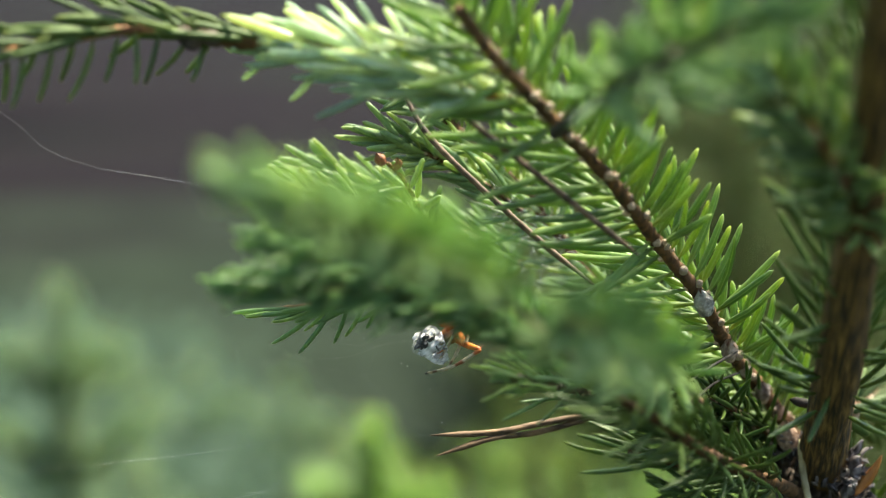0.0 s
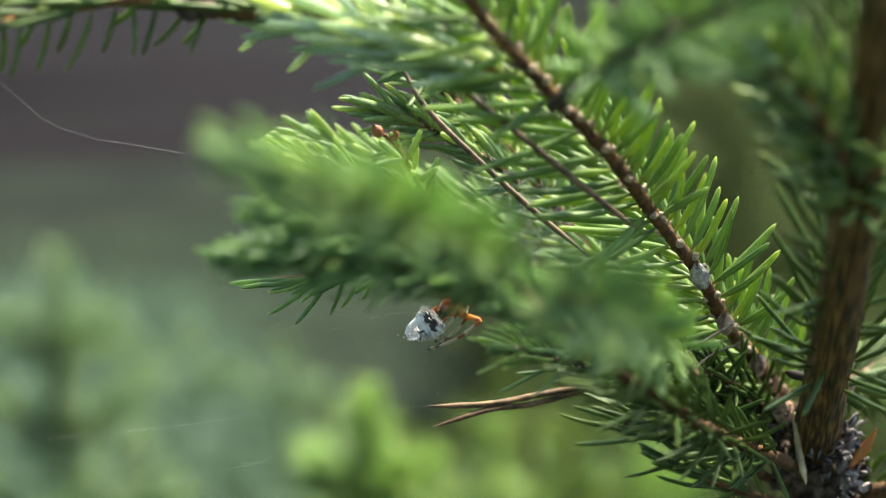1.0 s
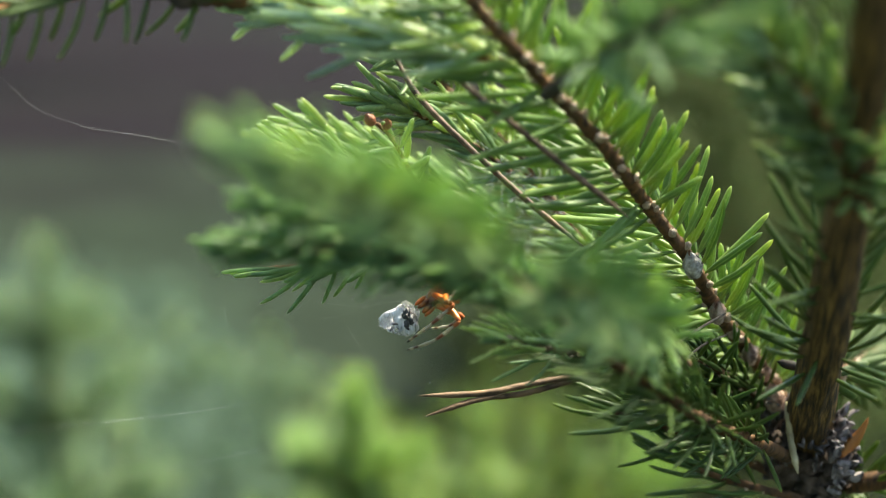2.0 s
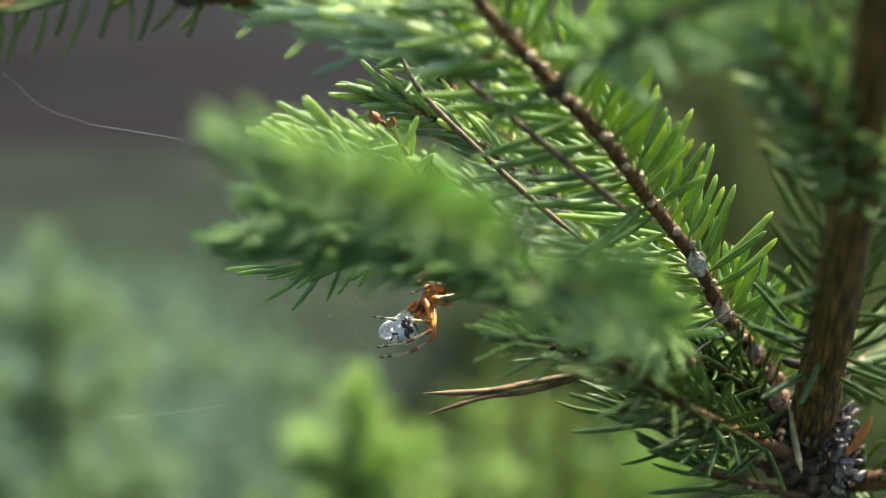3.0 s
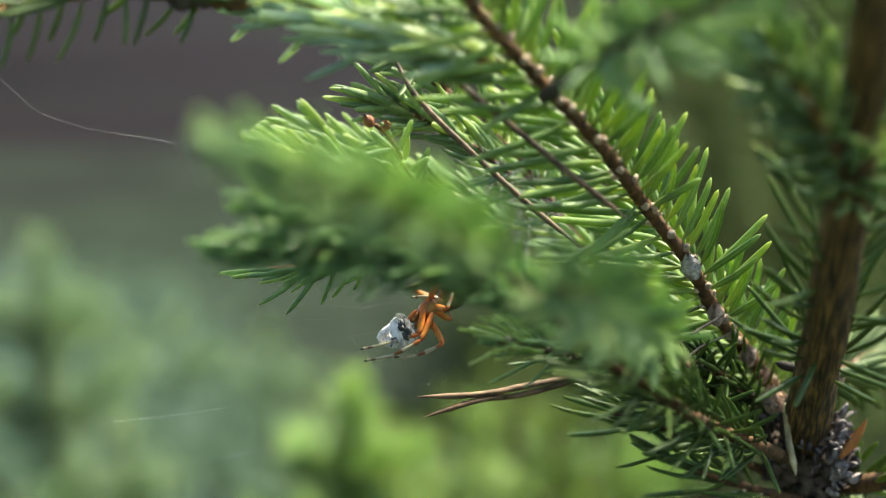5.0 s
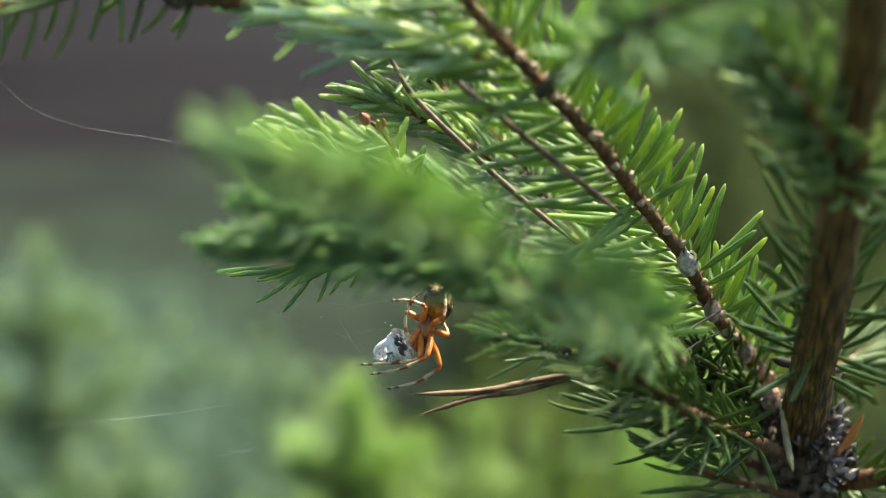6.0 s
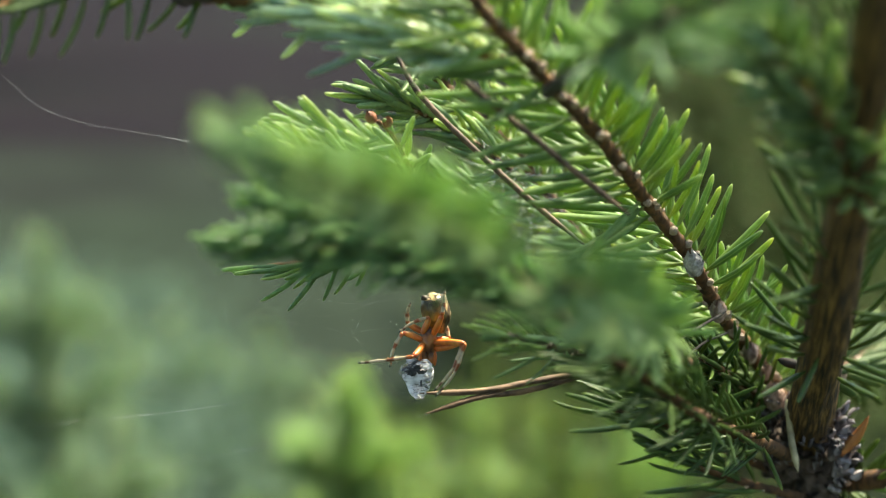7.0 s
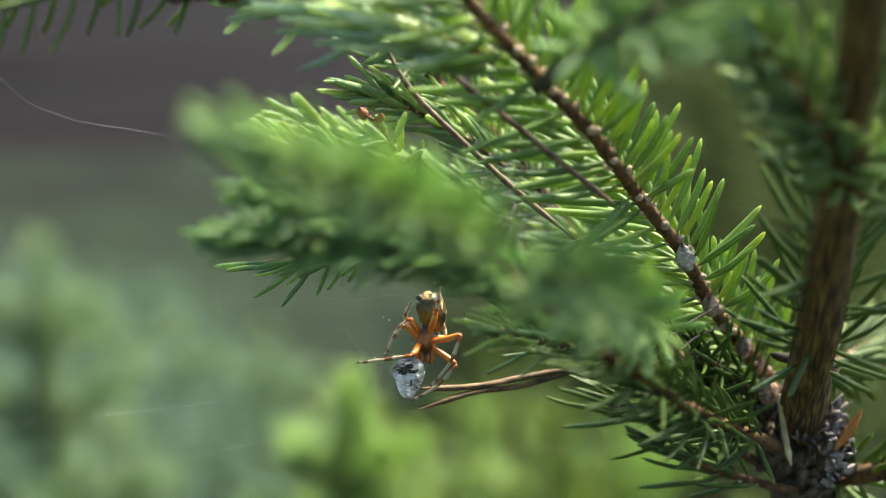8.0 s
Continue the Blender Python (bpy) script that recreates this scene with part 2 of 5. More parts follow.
def abdomen_material():
    """Olive yellow flanks, a cream and black zigzag border over the back and one side, a dark rear end."""
    m, nodes, links, shader = material("marbled_abdomen", 0.35)
    co = nodes.new("ShaderNodeTexCoord")
    split = nodes.new("ShaderNodeSeparateXYZ")
    links.new(co.outputs["Object"], split.inputs[0])
    wavy = grain(nodes, links, 520, 1)
    fine = grain(nodes, links, 1300, 3)
    spans = []
    for axis, low, high in ((2, -0.0036, 0.0038), (0, -0.0030, 0.0031)):
        span = nodes.new("ShaderNodeMapRange")
        span.inputs[1].default_value, span.inputs[2].default_value = low, high
        span.inputs[4].default_value = 0.86
        links.new(split.outputs[axis], span.inputs[0])
        spans.append(span.outputs[0])
    top = nodes.new("ShaderNodeMath")
    top.operation = "MAXIMUM"
    links.new(spans[0], top.inputs[0])
    links.new(spans[1], top.inputs[1])
    shift = nodes.new("ShaderNodeMath")
    shift.operation = "MULTIPLY_ADD"
    shift.inputs[1].default_value = 0.30
    links.new(wavy.outputs[0], shift.inputs[0])
    links.new(top.outputs[0], shift.inputs[2])
    zones = ramp(nodes, (
        (0.0, (0.26, 0.14, 0.02)), (0.5, (0.22, 0.13, 0.02)), (0.70, (0.10, 0.065, 0.018)), (0.80, (0.05, 0.035, 0.012)),
        (0.90, (0.02, 0.014, 0.01)), (0.94, (0.38, 0.28, 0.14)), (1.0, (0.47, 0.37, 0.21))))
    links.new(shift.outputs[0], zones.inputs[0])
    dark = ramp(nodes, ((0.47, (0.08, 0.055, 0.04)), (0.53, (1.0, 1.0, 1.0))))
    links.new(grain(nodes, links, 800, 1, (1.6, 1, 0.7)).outputs[0], dark.inputs[0])
    back = ramp(nodes, ((0.90, (0, 0, 0)), (0.95, (1, 1, 1))))
    links.new(shift.outputs[0], back.inputs[0])
    spotted = mixed(nodes, links, 1.0, zones.outputs[0], dark.outputs[0], "MULTIPLY")
    tone = mixed(nodes, links, back.outputs[0], zones.outputs[0], spotted)
    fleck = ramp(nodes, ((0.36, (0.6, 0.55, 0.5)), (0.6, (1.12, 1.1, 1.05))))
    links.new(fine.outputs[0], fleck.inputs[0])
    links.new(mixed(nodes, links, 1.0, tone, fleck.outputs[0], "MULTIPLY"), shader.inputs["Base Color"])
    shader.inputs["Subsurface Weight"].default_value = 0.15
    shader.inputs["Subsurface Radius"].default_value = (0.002, 0.001, 0.0005)
    relief(nodes, links, shader, fine.outputs[0], 0.25, 0.0002)
    return m


CARAPACE, ABDOMEN = carapace_material(), abdomen_material()
SPINNERET = bark_material("dark_rear_end", (0.012, 0.009, 0.007), (0.12, 0.075, 0.035), 900, (1, 1, 1), 0.0002, 0.4)
SHELL_VEILED = bark_material("veiled_shell", (0.010, 0.010, 0.013), (0.07, 0.065, 0.08), 500, (1, 1, 1), 0.0002, 0.5)


def ground_material():
    m, nodes, links, shader = material("litter_darkened_for_shade", 1.0)
    shader.inputs["Specular IOR Level"].default_value = 0.03
    big = grain(nodes, links, 0.55, 5)
    mid = grain(nodes, links, 9, 6)
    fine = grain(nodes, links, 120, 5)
    # Litter and moss far darker than natural: forest shade is in their colours.
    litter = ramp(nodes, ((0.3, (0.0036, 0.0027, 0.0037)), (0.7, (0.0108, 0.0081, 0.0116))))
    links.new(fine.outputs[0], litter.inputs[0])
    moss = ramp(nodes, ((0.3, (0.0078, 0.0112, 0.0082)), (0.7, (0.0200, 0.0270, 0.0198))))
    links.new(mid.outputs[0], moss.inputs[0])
    co = nodes.new("ShaderNodeTexCoord")
    split = nodes.new("ShaderNodeSeparateXYZ")
    links.new(co.outputs["Object"], split.inputs[0])
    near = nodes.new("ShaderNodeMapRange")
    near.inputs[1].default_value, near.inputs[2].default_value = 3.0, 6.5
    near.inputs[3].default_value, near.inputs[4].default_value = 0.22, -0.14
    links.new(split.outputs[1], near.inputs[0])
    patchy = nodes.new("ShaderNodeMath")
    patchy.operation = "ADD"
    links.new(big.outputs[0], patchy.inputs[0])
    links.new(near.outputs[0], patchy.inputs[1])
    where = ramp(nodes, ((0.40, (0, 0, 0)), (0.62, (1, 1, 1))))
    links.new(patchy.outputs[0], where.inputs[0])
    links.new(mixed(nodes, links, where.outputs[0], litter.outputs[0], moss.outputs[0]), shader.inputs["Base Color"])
    relief(nodes, links, shader, mid.outputs[0], 0.7, 0.05)
    return m


GROUND = ground_material()


def leaf_material(name, a, b, through_light=0.35):
    m, nodes, links, shader = material(name, 0.6)
    shader.inputs["Specular IOR Level"].default_value = 0.12
    isle = nodes.new("ShaderNodeNewGeometry")
    r = ramp(nodes, ((0.0, a), (1.0, b)))
    links.new(isle.outputs["Random Per Island"], r.inputs[0])
    n = grain(nodes, links, 60, 3)
    f = ramp(nodes, ((0.3, (0.8, 0.8, 0.8)), (0.7, (1.15, 1.15, 1.1))))
    links.new(n.outputs[0], f.inputs[0])
    tone = mixed(nodes, links, 1.0, r.outputs[0], f.outputs[0], "MULTIPLY")
    links.new(tone, shader.inputs["Base Color"])
    glow = nodes.new("ShaderNodeBsdfTranslucent")
    links.new(mixed(nodes, links, 1.0, tone, (1.15, 1.2, 0.85), "MULTIPLY"), glow.inputs[0])
    mix = nodes.new("ShaderNodeMixShader")
    mix.inputs[0].default_value = through_light
    links.new(shader.outputs[0], mix.inputs[1])
    links.new(glow.outputs[0], mix.inputs[2])
    links.new(mix.outputs[0], nodes["Material Output"].inputs[0])
    return m


SHRUB_LEAF = leaf_material("shrub_leaf", (0.048, 0.079, 0.063), (0.077, 0.118, 0.093), 0.4)
# Very dark leaves: the thicket's shade is put into this colour.
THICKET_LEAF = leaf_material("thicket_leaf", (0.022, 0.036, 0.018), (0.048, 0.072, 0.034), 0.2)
CROWN_LEAF = leaf_material("conifer_foliage", (0.02, 0.035, 0.018), (0.05, 0.075, 0.035), 0.15)


# ---- mesh helpers ----
def finish(name, verts, faces, mat, parent=None, uvs=None, smooth=True):
    """One mesh object; uvs hold one pair for each vertex."""
    me = bpy.data.meshes.new(name)
    me.from_pydata([tuple(v) for v in verts], [], faces)
    if uvs is not None:
        layer = me.uv_layers.new(name="UVMap")
        index = np.empty(len(me.loops), dtype=np.int64)
        me.loops.foreach_get("vertex_index", index)
        layer.data.foreach_set("uv", np.asarray(uvs, dtype=np.float32)[index].ravel())
    me.materials.append(mat)
    if smooth:
        me.polygons.foreach_set("use_smooth", [True] * len(me.polygons))
    me.update()
    ob = new(name, me)
    ob.parent = parent
    return ob


def part(name, bm, mat, parent, label=""):
    me = bpy.data.meshes.new(name)
    bm.to_mesh(me)
    bm.free()
    me.materials.append(mat)
    me.polygons.foreach_set("use_smooth", [True] * len(me.polygons))
    ob = new(name, me)
    ob.parent = parent
    return tagged(ob, label)


def spline(points, step):
    """A smooth line through the points, at even steps: places and ways."""
    p = np.array([points[0], *points, points[-1]], dtype=float)
    p[0], p[-1] = 2 * p[1] - p[2], 2 * p[-2] - p[-3]
    fine = []
    for a, b, c, d in zip(p, p[1:], p[2:], p[3:]):
        for s in np.linspace(0, 1, 24, endpoint=False):
            fine.append(0.5 * (2 * b + (c - a) * s + (2 * a - 5 * b + 4 * c - d) * s * s + (3 * b - a - 3 * c + d) * s ** 3))
    fine.append(p[-2])
    fine = np.array(fine)
    length = np.concatenate(([0], np.cumsum(np.linalg.norm(np.diff(fine, axis=0), axis=1))))
    n = max(3, int(length[-1] / step) + 1)
    at = np.linspace(0, length[-1], n)
    place = np.stack([np.interp(at, length, fine[:, k]) for k in range(3)], axis=1)
    way = np.gradient(place, axis=0)
    return place, way / np.linalg.norm(way, axis=1, keepdims=True), at


def side_of(way):
    """Two directions square to way: sideways, and as near to up as may be."""
    up = np.array((0, 0, 1.0)) if abs(way[2]) < 0.93 else np.array((0, -1.0, 0))
    side = np.cross(way, up)
    side /= np.linalg.norm(side)
    return side, np.cross(side, way)


def tube(places, ways, radii, sides=10, rough=0.0, seed=0, caps=True):
    """Rings along a line, as verts, faces, uvs."""
    rng = np.random.default_rng(seed)
    verts, faces, uvs = [], [], []
    n = len(places)
    last = None
    for i, (p, w, r) in enumerate(zip(places, ways, radii)):
        if last is None:
            a, b = side_of(w)
        else:
            a = last - w * np.dot(last, w)
            a /= np.linalg.norm(a)
            b = np.cross(a, w)
        last = a
        bumps = 1 + rough * (rng.random(sides) - 0.5) * 2
        for k in range(sides):
            t = 2 * math.pi * k / sides
            verts.append(p + (a * math.cos(t) + b * math.sin(t)) * r * bumps[k])
            uvs.append((i / (n - 1), k / sides))
    for i in range(n - 1):
        for k in range(sides):
            l = (k + 1) % sides
            faces.append((i * sides + k, i * sides + l, (i + 1) * sides + l, (i + 1) * sides + k))
    if caps:
        faces.append(tuple(range(sides))[::-1])
        faces.append(tuple((n - 1) * sides + k for k in range(sides)))
    return verts, faces, uvs


# ---- needles ----
def needle_shape(curve, sides=6, rings=7):
    """A needle one long and one wide along z: four-edged and flat, blunt at the tip, bent towards +x."""
    verts, faces, uvs = [], [], []
    profile = ((0.0, 0.35), (0.06, 0.42), (0.2, 0.92), (0.5, 1.0), (0.8, 0.88), (0.94, 0.66), (1.0, 0.16))
    for z, w in profile:
        for k in range(sides):
            t = 2 * math.pi * k / sides
            verts.append((0.5 * w * math.cos(t) * 0.72, 0.5 * w * math.sin(t), z))
            uvs.append((z, k / sides))
    for i in range(rings - 1):
        for k in range(sides):
            l = (k + 1) % sides
            faces.append((i * sides + k, i * sides + l, (i + 1) * sides + l, (i + 1) * sides + k))
    faces.append(tuple((rings - 1) * sides + k for k in range(sides)))
    return np.array(verts), faces, np.array(uvs), curve


SHAPES = [needle_shape(c) for c in (0.07, 0.13, 0.20, 0.27)]
SHARED = {}


def shared_needle(which, length, width, mat):
    """Mesh data that alike single needles share."""
    key = (which, round(length, 4), round(width, 5), mat.name)
    if key not in SHARED:
        v, f, uv, curve = SHAPES[which]
        w = v * np.array((width, width, length))
        w[:, 0] += curve * length * v[:, 2] ** 2
        ob = finish("needle", w, f, mat, None, uv)
        SHARED[key] = ob.data
        bpy.data.objects.remove(ob)
    return SHARED[key]


def needle_frames(points, per_cm, length, alpha, seed, r0, r1, start=0.0, end=1.0, gap=0.0, spread=9.0, bare=None, bare_from=0.3, lengths=None):
    """Base, way and bend of each needle on a twig. gap: how bare its under side is; bare: a side kept free of needles; lengths(radial) scales them by where they stand."""
    rng = np.random.default_rng(seed)
    place, way, at = spline(points, 0.0006)
    total = at[-1]
    count = int(total * 100 * per_cm)
    out = []
    turn = rng.random() * 6.28
    for i in range(count):
        s = (i + 0.5 + rng.uniform(-0.3, 0.3)) / count
        turn += 2.39996
        if s < start or s > end:
            continue
        k = min(len(place) - 1, int(s * (len(place) - 1)))
        w = way[k]
        a, b = side_of(w)
        t = turn + rng.uniform(-0.35, 0.35)
        radial = a * math.cos(t) + b * math.sin(t)
        if rng.random() < gap * max(0.0, -math.sin(t) + 0.25):
            continue
        if bare is not None and np.dot(radial, bare) > bare_from + rng.uniform(-0.12, 0.12):
            continue
        near = max(0.0, 1 - (1 - s) * total / 0.012)
        ang = radians(alpha * (1 - 0.55 * near) + rng.normal(0, spread))
        d = w * math.cos(ang) + radial * math.sin(ang)
        d /= np.linalg.norm(d)
        bend = w - d * np.dot(w, d)
        bend /= max(1e-6, np.linalg.norm(bend))
        grow = length * rng.uniform(0.82, 1.12) * (1 - 0.25 * near)
        if s < 0.08:
            grow *= 0.7 + 0.3 * s / 0.08
        if lengths:
            grow *= lengths(radial)
        r = r0 + (r1 - r0) * s
        out.append((place[k] + radial * r * 0.9, d, bend, grow, int(rng.integers(len(SHAPES)))))
    return out


def joined_needles(name, frames, width, mat, parent):
    verts, faces, uvs, base = [], [], [], 0
    for p, d, bend, grow, which in frames:
        v, f, uv, curve = SHAPES[which]
        side = np.cross(d, bend)
        x = v[:, 0] * width + curve * grow * v[:, 2] ** 2
        verts.append(p + np.outer(x, bend) + np.outer(v[:, 1] * width, side) + np.outer(v[:, 2] * grow, d))
        faces += [tuple(i + base for i in face) for face in f]
        uvs.append(uv)
        base += len(v)
    ob = finish(name, np.concatenate(verts), faces, mat, parent, np.concatenate(uvs))
    return tagged(ob, kind="stuff")


def single_needles(frames, width, mat, parent):
    for p, d, bend, grow, which in frames:
        ob = new("needle", shared_needle(which, round(grow * 500) / 500, width, mat))
        side = np.cross(d, bend)
        ob.parent = parent
        ob.matrix_local = Matrix(((bend[0], side[0], d[0], p[0]), (bend[1], side[1], d[1], p[1]), (bend[2], side[2], d[2], p[2]), (0, 0, 0, 1)))


def cushions(frames, size, mat, parent):
    """The little pegs at the feet of the needles."""
    verts, faces, base = [], [], 0
    for n, (p, d, bend, grow, which) in enumerate(frames):
        side = np.cross(d, bend)
        big = size * (0.7 + 0.6 * ((n * 0.618) % 1))
        for z, w in ((-0.9, 0.5), (-0.2, 0.95), (0.5, 0.85), (0.95, 0.35)):
            for k in range(6):
                t = math.pi * k / 3
                verts.append(p + d * z * big + (bend * math.cos(t) + side * math.sin(t)) * w * big * 0.62)
        for i in range(3):
            for k in range(6):
                l = (k + 1) % 6
                faces.append((base + i * 6 + k, base + i * 6 + l, base + (i + 1) * 6 + l, base + (i + 1) * 6 + k))
        faces.append(tuple(base + 18 + k for k in range(6)))
        base += 24
    return tagged(finish("needle_cushion", verts, faces, mat, parent), kind="stuff")


def branch(points, r0, r1, parent, needles=None, mat=None, bark=None, width=0.0016, single=False, peg=0.0007, seed=1, label="", name="branch", rough=0.12):
    """A twig with its bark, needle pegs and needles. needles: arguments of needle_frames."""
    place, way, at = spline(points, 0.0012)
    radii = [r0 + (r1 - r0) * s for s in np.linspace(0, 1, len(place))]
    v, f, uv = tube(place, way, radii, 9, rough, seed)
    ob = tagged(finish(name, v, f, bark or BARK_TWIG, parent, uv), label)
    if needles:
        frames = needle_frames(points, seed=seed, r0=r0, r1=r1, **needles)
        if peg:
            cushions(frames[::3], peg, CUSHION, ob)
        if single:
            single_needles(frames, width, mat, ob)
        else:
            joined_needles("needles", frames, width, mat, ob)
    return ob


def bud(at, way, length, wide, mat, parent, name="bud", label="", seed=0):
    """A pointed bud of overlapping scales."""
    rng = np.random.default_rng(seed)
    w = np.array(way, dtype=float)
    w /= np.linalg.norm(w)
    a, b = side_of(w)
    at = np.array(at, dtype=float)
    verts, faces = [], []
    for row in range(6):
        z0 = row / 6 * length * 0.8
        ring = wide * math.sin(math.pi * (0.25 + 0.68 * row / 6))
        for k in range(6):
            t = 2 * math.pi * (k + 0.5 * (row % 2)) / 6 + rng.uniform(-0.15, 0.15)
            out, along = a * math.cos(t) + b * math.sin(t), -a * math.sin(t) + b * math.cos(t)
            base = len(verts)
            tall = length * 0.42 * rng.uniform(0.85, 1.15)
            for u, h, lift in ((-0.62, 0.0, 0.7), (0.62, 0.0, 0.7), (-0.6, 0.5, 0.98), (0.6, 0.5, 0.98), (0.0, 0.5, 1.12), (0.0, 1.0, 0.72 - 0.06 * row), (0.0, 0.0, 0.9)):
                verts.append(at + w * (z0 + h * tall) + out * ring * lift + along * u * ring)
            faces += [(base, base + 6, base + 4, base + 2), (base + 6, base + 1, base + 3, base + 4), (base + 2, base + 4, base + 5), (base + 4, base + 3, base + 5)]
    return tagged(finish(name, verts, faces, mat, parent), label)


# ---- ground ----
def ground():
    n, half = 120, 1.0
    verts, faces = [], []
    for i in range(n + 1):
        for j in range(n + 1):
            u, v = i / n * 2 - 1, j / n * 2 - 1
            x, y = 400 * u * abs(u) ** 2.2, 400 * v * abs(v) ** 2.2
            far = min(1.0, math.hypot(x, y) / 3)
            z = 0.16 * far * noise.noise(Vector((x * 0.35, y * 0.35, 0.3))) + 0.015 * noise.noise(Vector((x * 4, y * 4, 2.1)))
            verts.append((x, y, z))
    for i in range(n):
        for j in range(n):
            k = i * (n + 1) + j
            faces.append((k, k + n + 1, k + n + 2, k + 1))
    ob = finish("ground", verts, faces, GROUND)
    return tagged(ob, "grey-brown forest floor of needle litter with green moss, darkened for forest shade", "ground", kind="structure")


ground()

# ---- the young spruce ----
tree = new("spruce_tree")
tree.location = (0, 0, 0)
tagged(tree, "young spruce with green needles and orange-brown twigs", "tree")

TO_LENS = np.array((0.0, -0.98, -0.15))
STEM = [(0.0675, -0.1418, 0.6553), (0.0689, -0.1167, 0.6115), (0.0693, -0.0979, 0.5801), (0.0713, -0.0657, 0.5501), (0.0744, -0.0192, 0.5149), (0.0793, 0.0352, 0.4852), (0.0821, 0.0589, 0.4671), (0.0844, 0.0705, 0.4346)]
foot = (STEM[-1][0] - 0.004, STEM[-1][1] + 0.012, -0.02)
stem_line = [foot, *STEM[::-1]]


def stem_mesh():
    """The stem, with the long ridges that run down from each needle's foot."""
    place, way, at = spline(stem_line, 0.0016)
    radii = [0.0094 - 0.0060 * min(1, s * 1.1) for s in np.linspace(0, 1, len(place))]
    v, f, uv = tube(place, way, radii, 36)
    out = []
    for i, p in enumerate(v):
        c = place[i // 36]
        t = 2 * math.pi * (i % 36) / 36
        z = at[i // 36]
        n = Vector((math.cos(t) * 3.2, math.sin(t) * 3.2, z * 45))
        k = 1 + 0.15 * noise.noise(n) + 0.03 * noise.noise(n * 2.7) + 0.05 * max(0, noise.noise(Vector((math.cos(t) * 1.5, math.sin(t) * 1.5, z * 160 + 9))))
        out.append(c + (p - c) * k)
    return finish("stem", out, f, BARK_RIDGED, tree, uv)


stem = tagged(stem_mesh(), "dark brown stem with ridged bark")
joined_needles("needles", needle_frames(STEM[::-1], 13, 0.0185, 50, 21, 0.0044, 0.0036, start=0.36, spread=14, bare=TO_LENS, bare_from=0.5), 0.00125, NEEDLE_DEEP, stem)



def main_length(radial):
    """Short stout needles on the lit side, long ones on the other."""
    return 0.90 if radial[0] > -0.1 else 1.2


main_branch = branch([(0.0845, 0.0501, 0.4749), (0.0753, 0.0468, 0.4898), (0.0659, 0.0331, 0.5033), (0.0574, 0.0200, 0.5145), (0.0505, 0.0079, 0.5270), (0.0412, -0.0037, 0.5389), (0.0314, -0.0223, 0.5526), (0.0227, -0.0340, 0.5624), (0.0144, -0.0458, 0.5718), (0.0076, -0.0531, 0.5793), (0.0016, -0.0605, 0.5879)],
                     0.0017, 0.0011, tree, dict(per_cm=21, length=0.0178, alpha=66, start=0.10, bare=TO_LENS, bare_from=0.36, lengths=main_length, spread=8), NEEDLE_YOUNG, single=True, peg=0.0010, seed=5, width=0.0018, rough=0.2)
# Upper side shoot, its sky sheen put into the needle colour.
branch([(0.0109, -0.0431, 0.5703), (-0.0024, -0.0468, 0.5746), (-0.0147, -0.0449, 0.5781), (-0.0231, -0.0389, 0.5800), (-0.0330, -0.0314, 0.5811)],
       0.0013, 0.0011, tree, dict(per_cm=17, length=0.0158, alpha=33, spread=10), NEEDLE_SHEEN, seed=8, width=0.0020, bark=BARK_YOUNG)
LONG_SHOOT = [(-0.0320, -0.0321, 0.5809), (-0.0391, -0.0340, 0.5818), (-0.0462, -0.0359, 0.5823), (-0.0552, -0.0387, 0.5840), (-0.0650, -0.0429, 0.5830), (-0.0719, -0.0461, 0.5817), (-0.0807, -0.0484, 0.5796), (-0.0878, -0.0520, 0.5757)]
long_shoot = branch(LONG_SHOOT, 0.0011, 0.0008, tree, dict(per_cm=11, length=0.0150, alpha=30, spread=9, bare=np.array((0.0, 0.0, -1.0)), bare_from=0.25), NEEDLE_SHADED, seed=9, width=0.0016, bark=BARK_YOUNG, peg=0.0)
joined_needles("needles", needle_frames(LONG_SHOOT, 10, 0.0108, 80, 10, 0.0010, 0.0008, start=0.16, spread=7, bare=np.array((0.0, -0.15, 1.0)), bare_from=-0.55), 0.0015, NEEDLE, long_shoot)
branch([(-0.0363, -0.0331, 0.5813), (-0.0390, -0.0340, 0.5817), (-0.0421, -0.0350, 0.5821), (-0.0456, -0.0359, 0.5823), (-0.0491, -0.0369, 0.5828)], 0.0018, 0.0020, tree, None, bark=BARK_TWIG, seed=12, rough=0.3, name="knot", label="dark knobbly joint between two years of growth")
bud((-0.0456, -0.0370, 0.5817), (-0.8, -0.4, -0.1), 0.0042, 0.0016, BARK_KNOT, long_shoot, seed=21)
bud((-0.0427, -0.0370, 0.5817), (-0.5, -0.6, 0.2), 0.0040, 0.0015, BARK_KNOT, long_shoot, seed=22)
bud((-0.0476, -0.0380, 0.5821), (-0.6, -0.5, 0.4), 0.0036, 0.0014, BARK_KNOT, long_shoot, seed=23)
branch([(0.0587, 0.0389, 0.5080), (0.0433, 0.0505, 0.5164), (0.0308, 0.0517, 0.5251), (0.0200, 0.0485, 0.5393), (0.0106, 0.0447, 0.5496), (0.0026, 0.0407, 0.5573), (-0.0053, 0.0321, 0.5664), (-0.0109, 0.0189, 0.5730)],
       0.0013, 0.0012, tree, dict(per_cm=15, length=0.0155, alpha=50, gap=0.0), NEEDLE_PALE, seed=11)
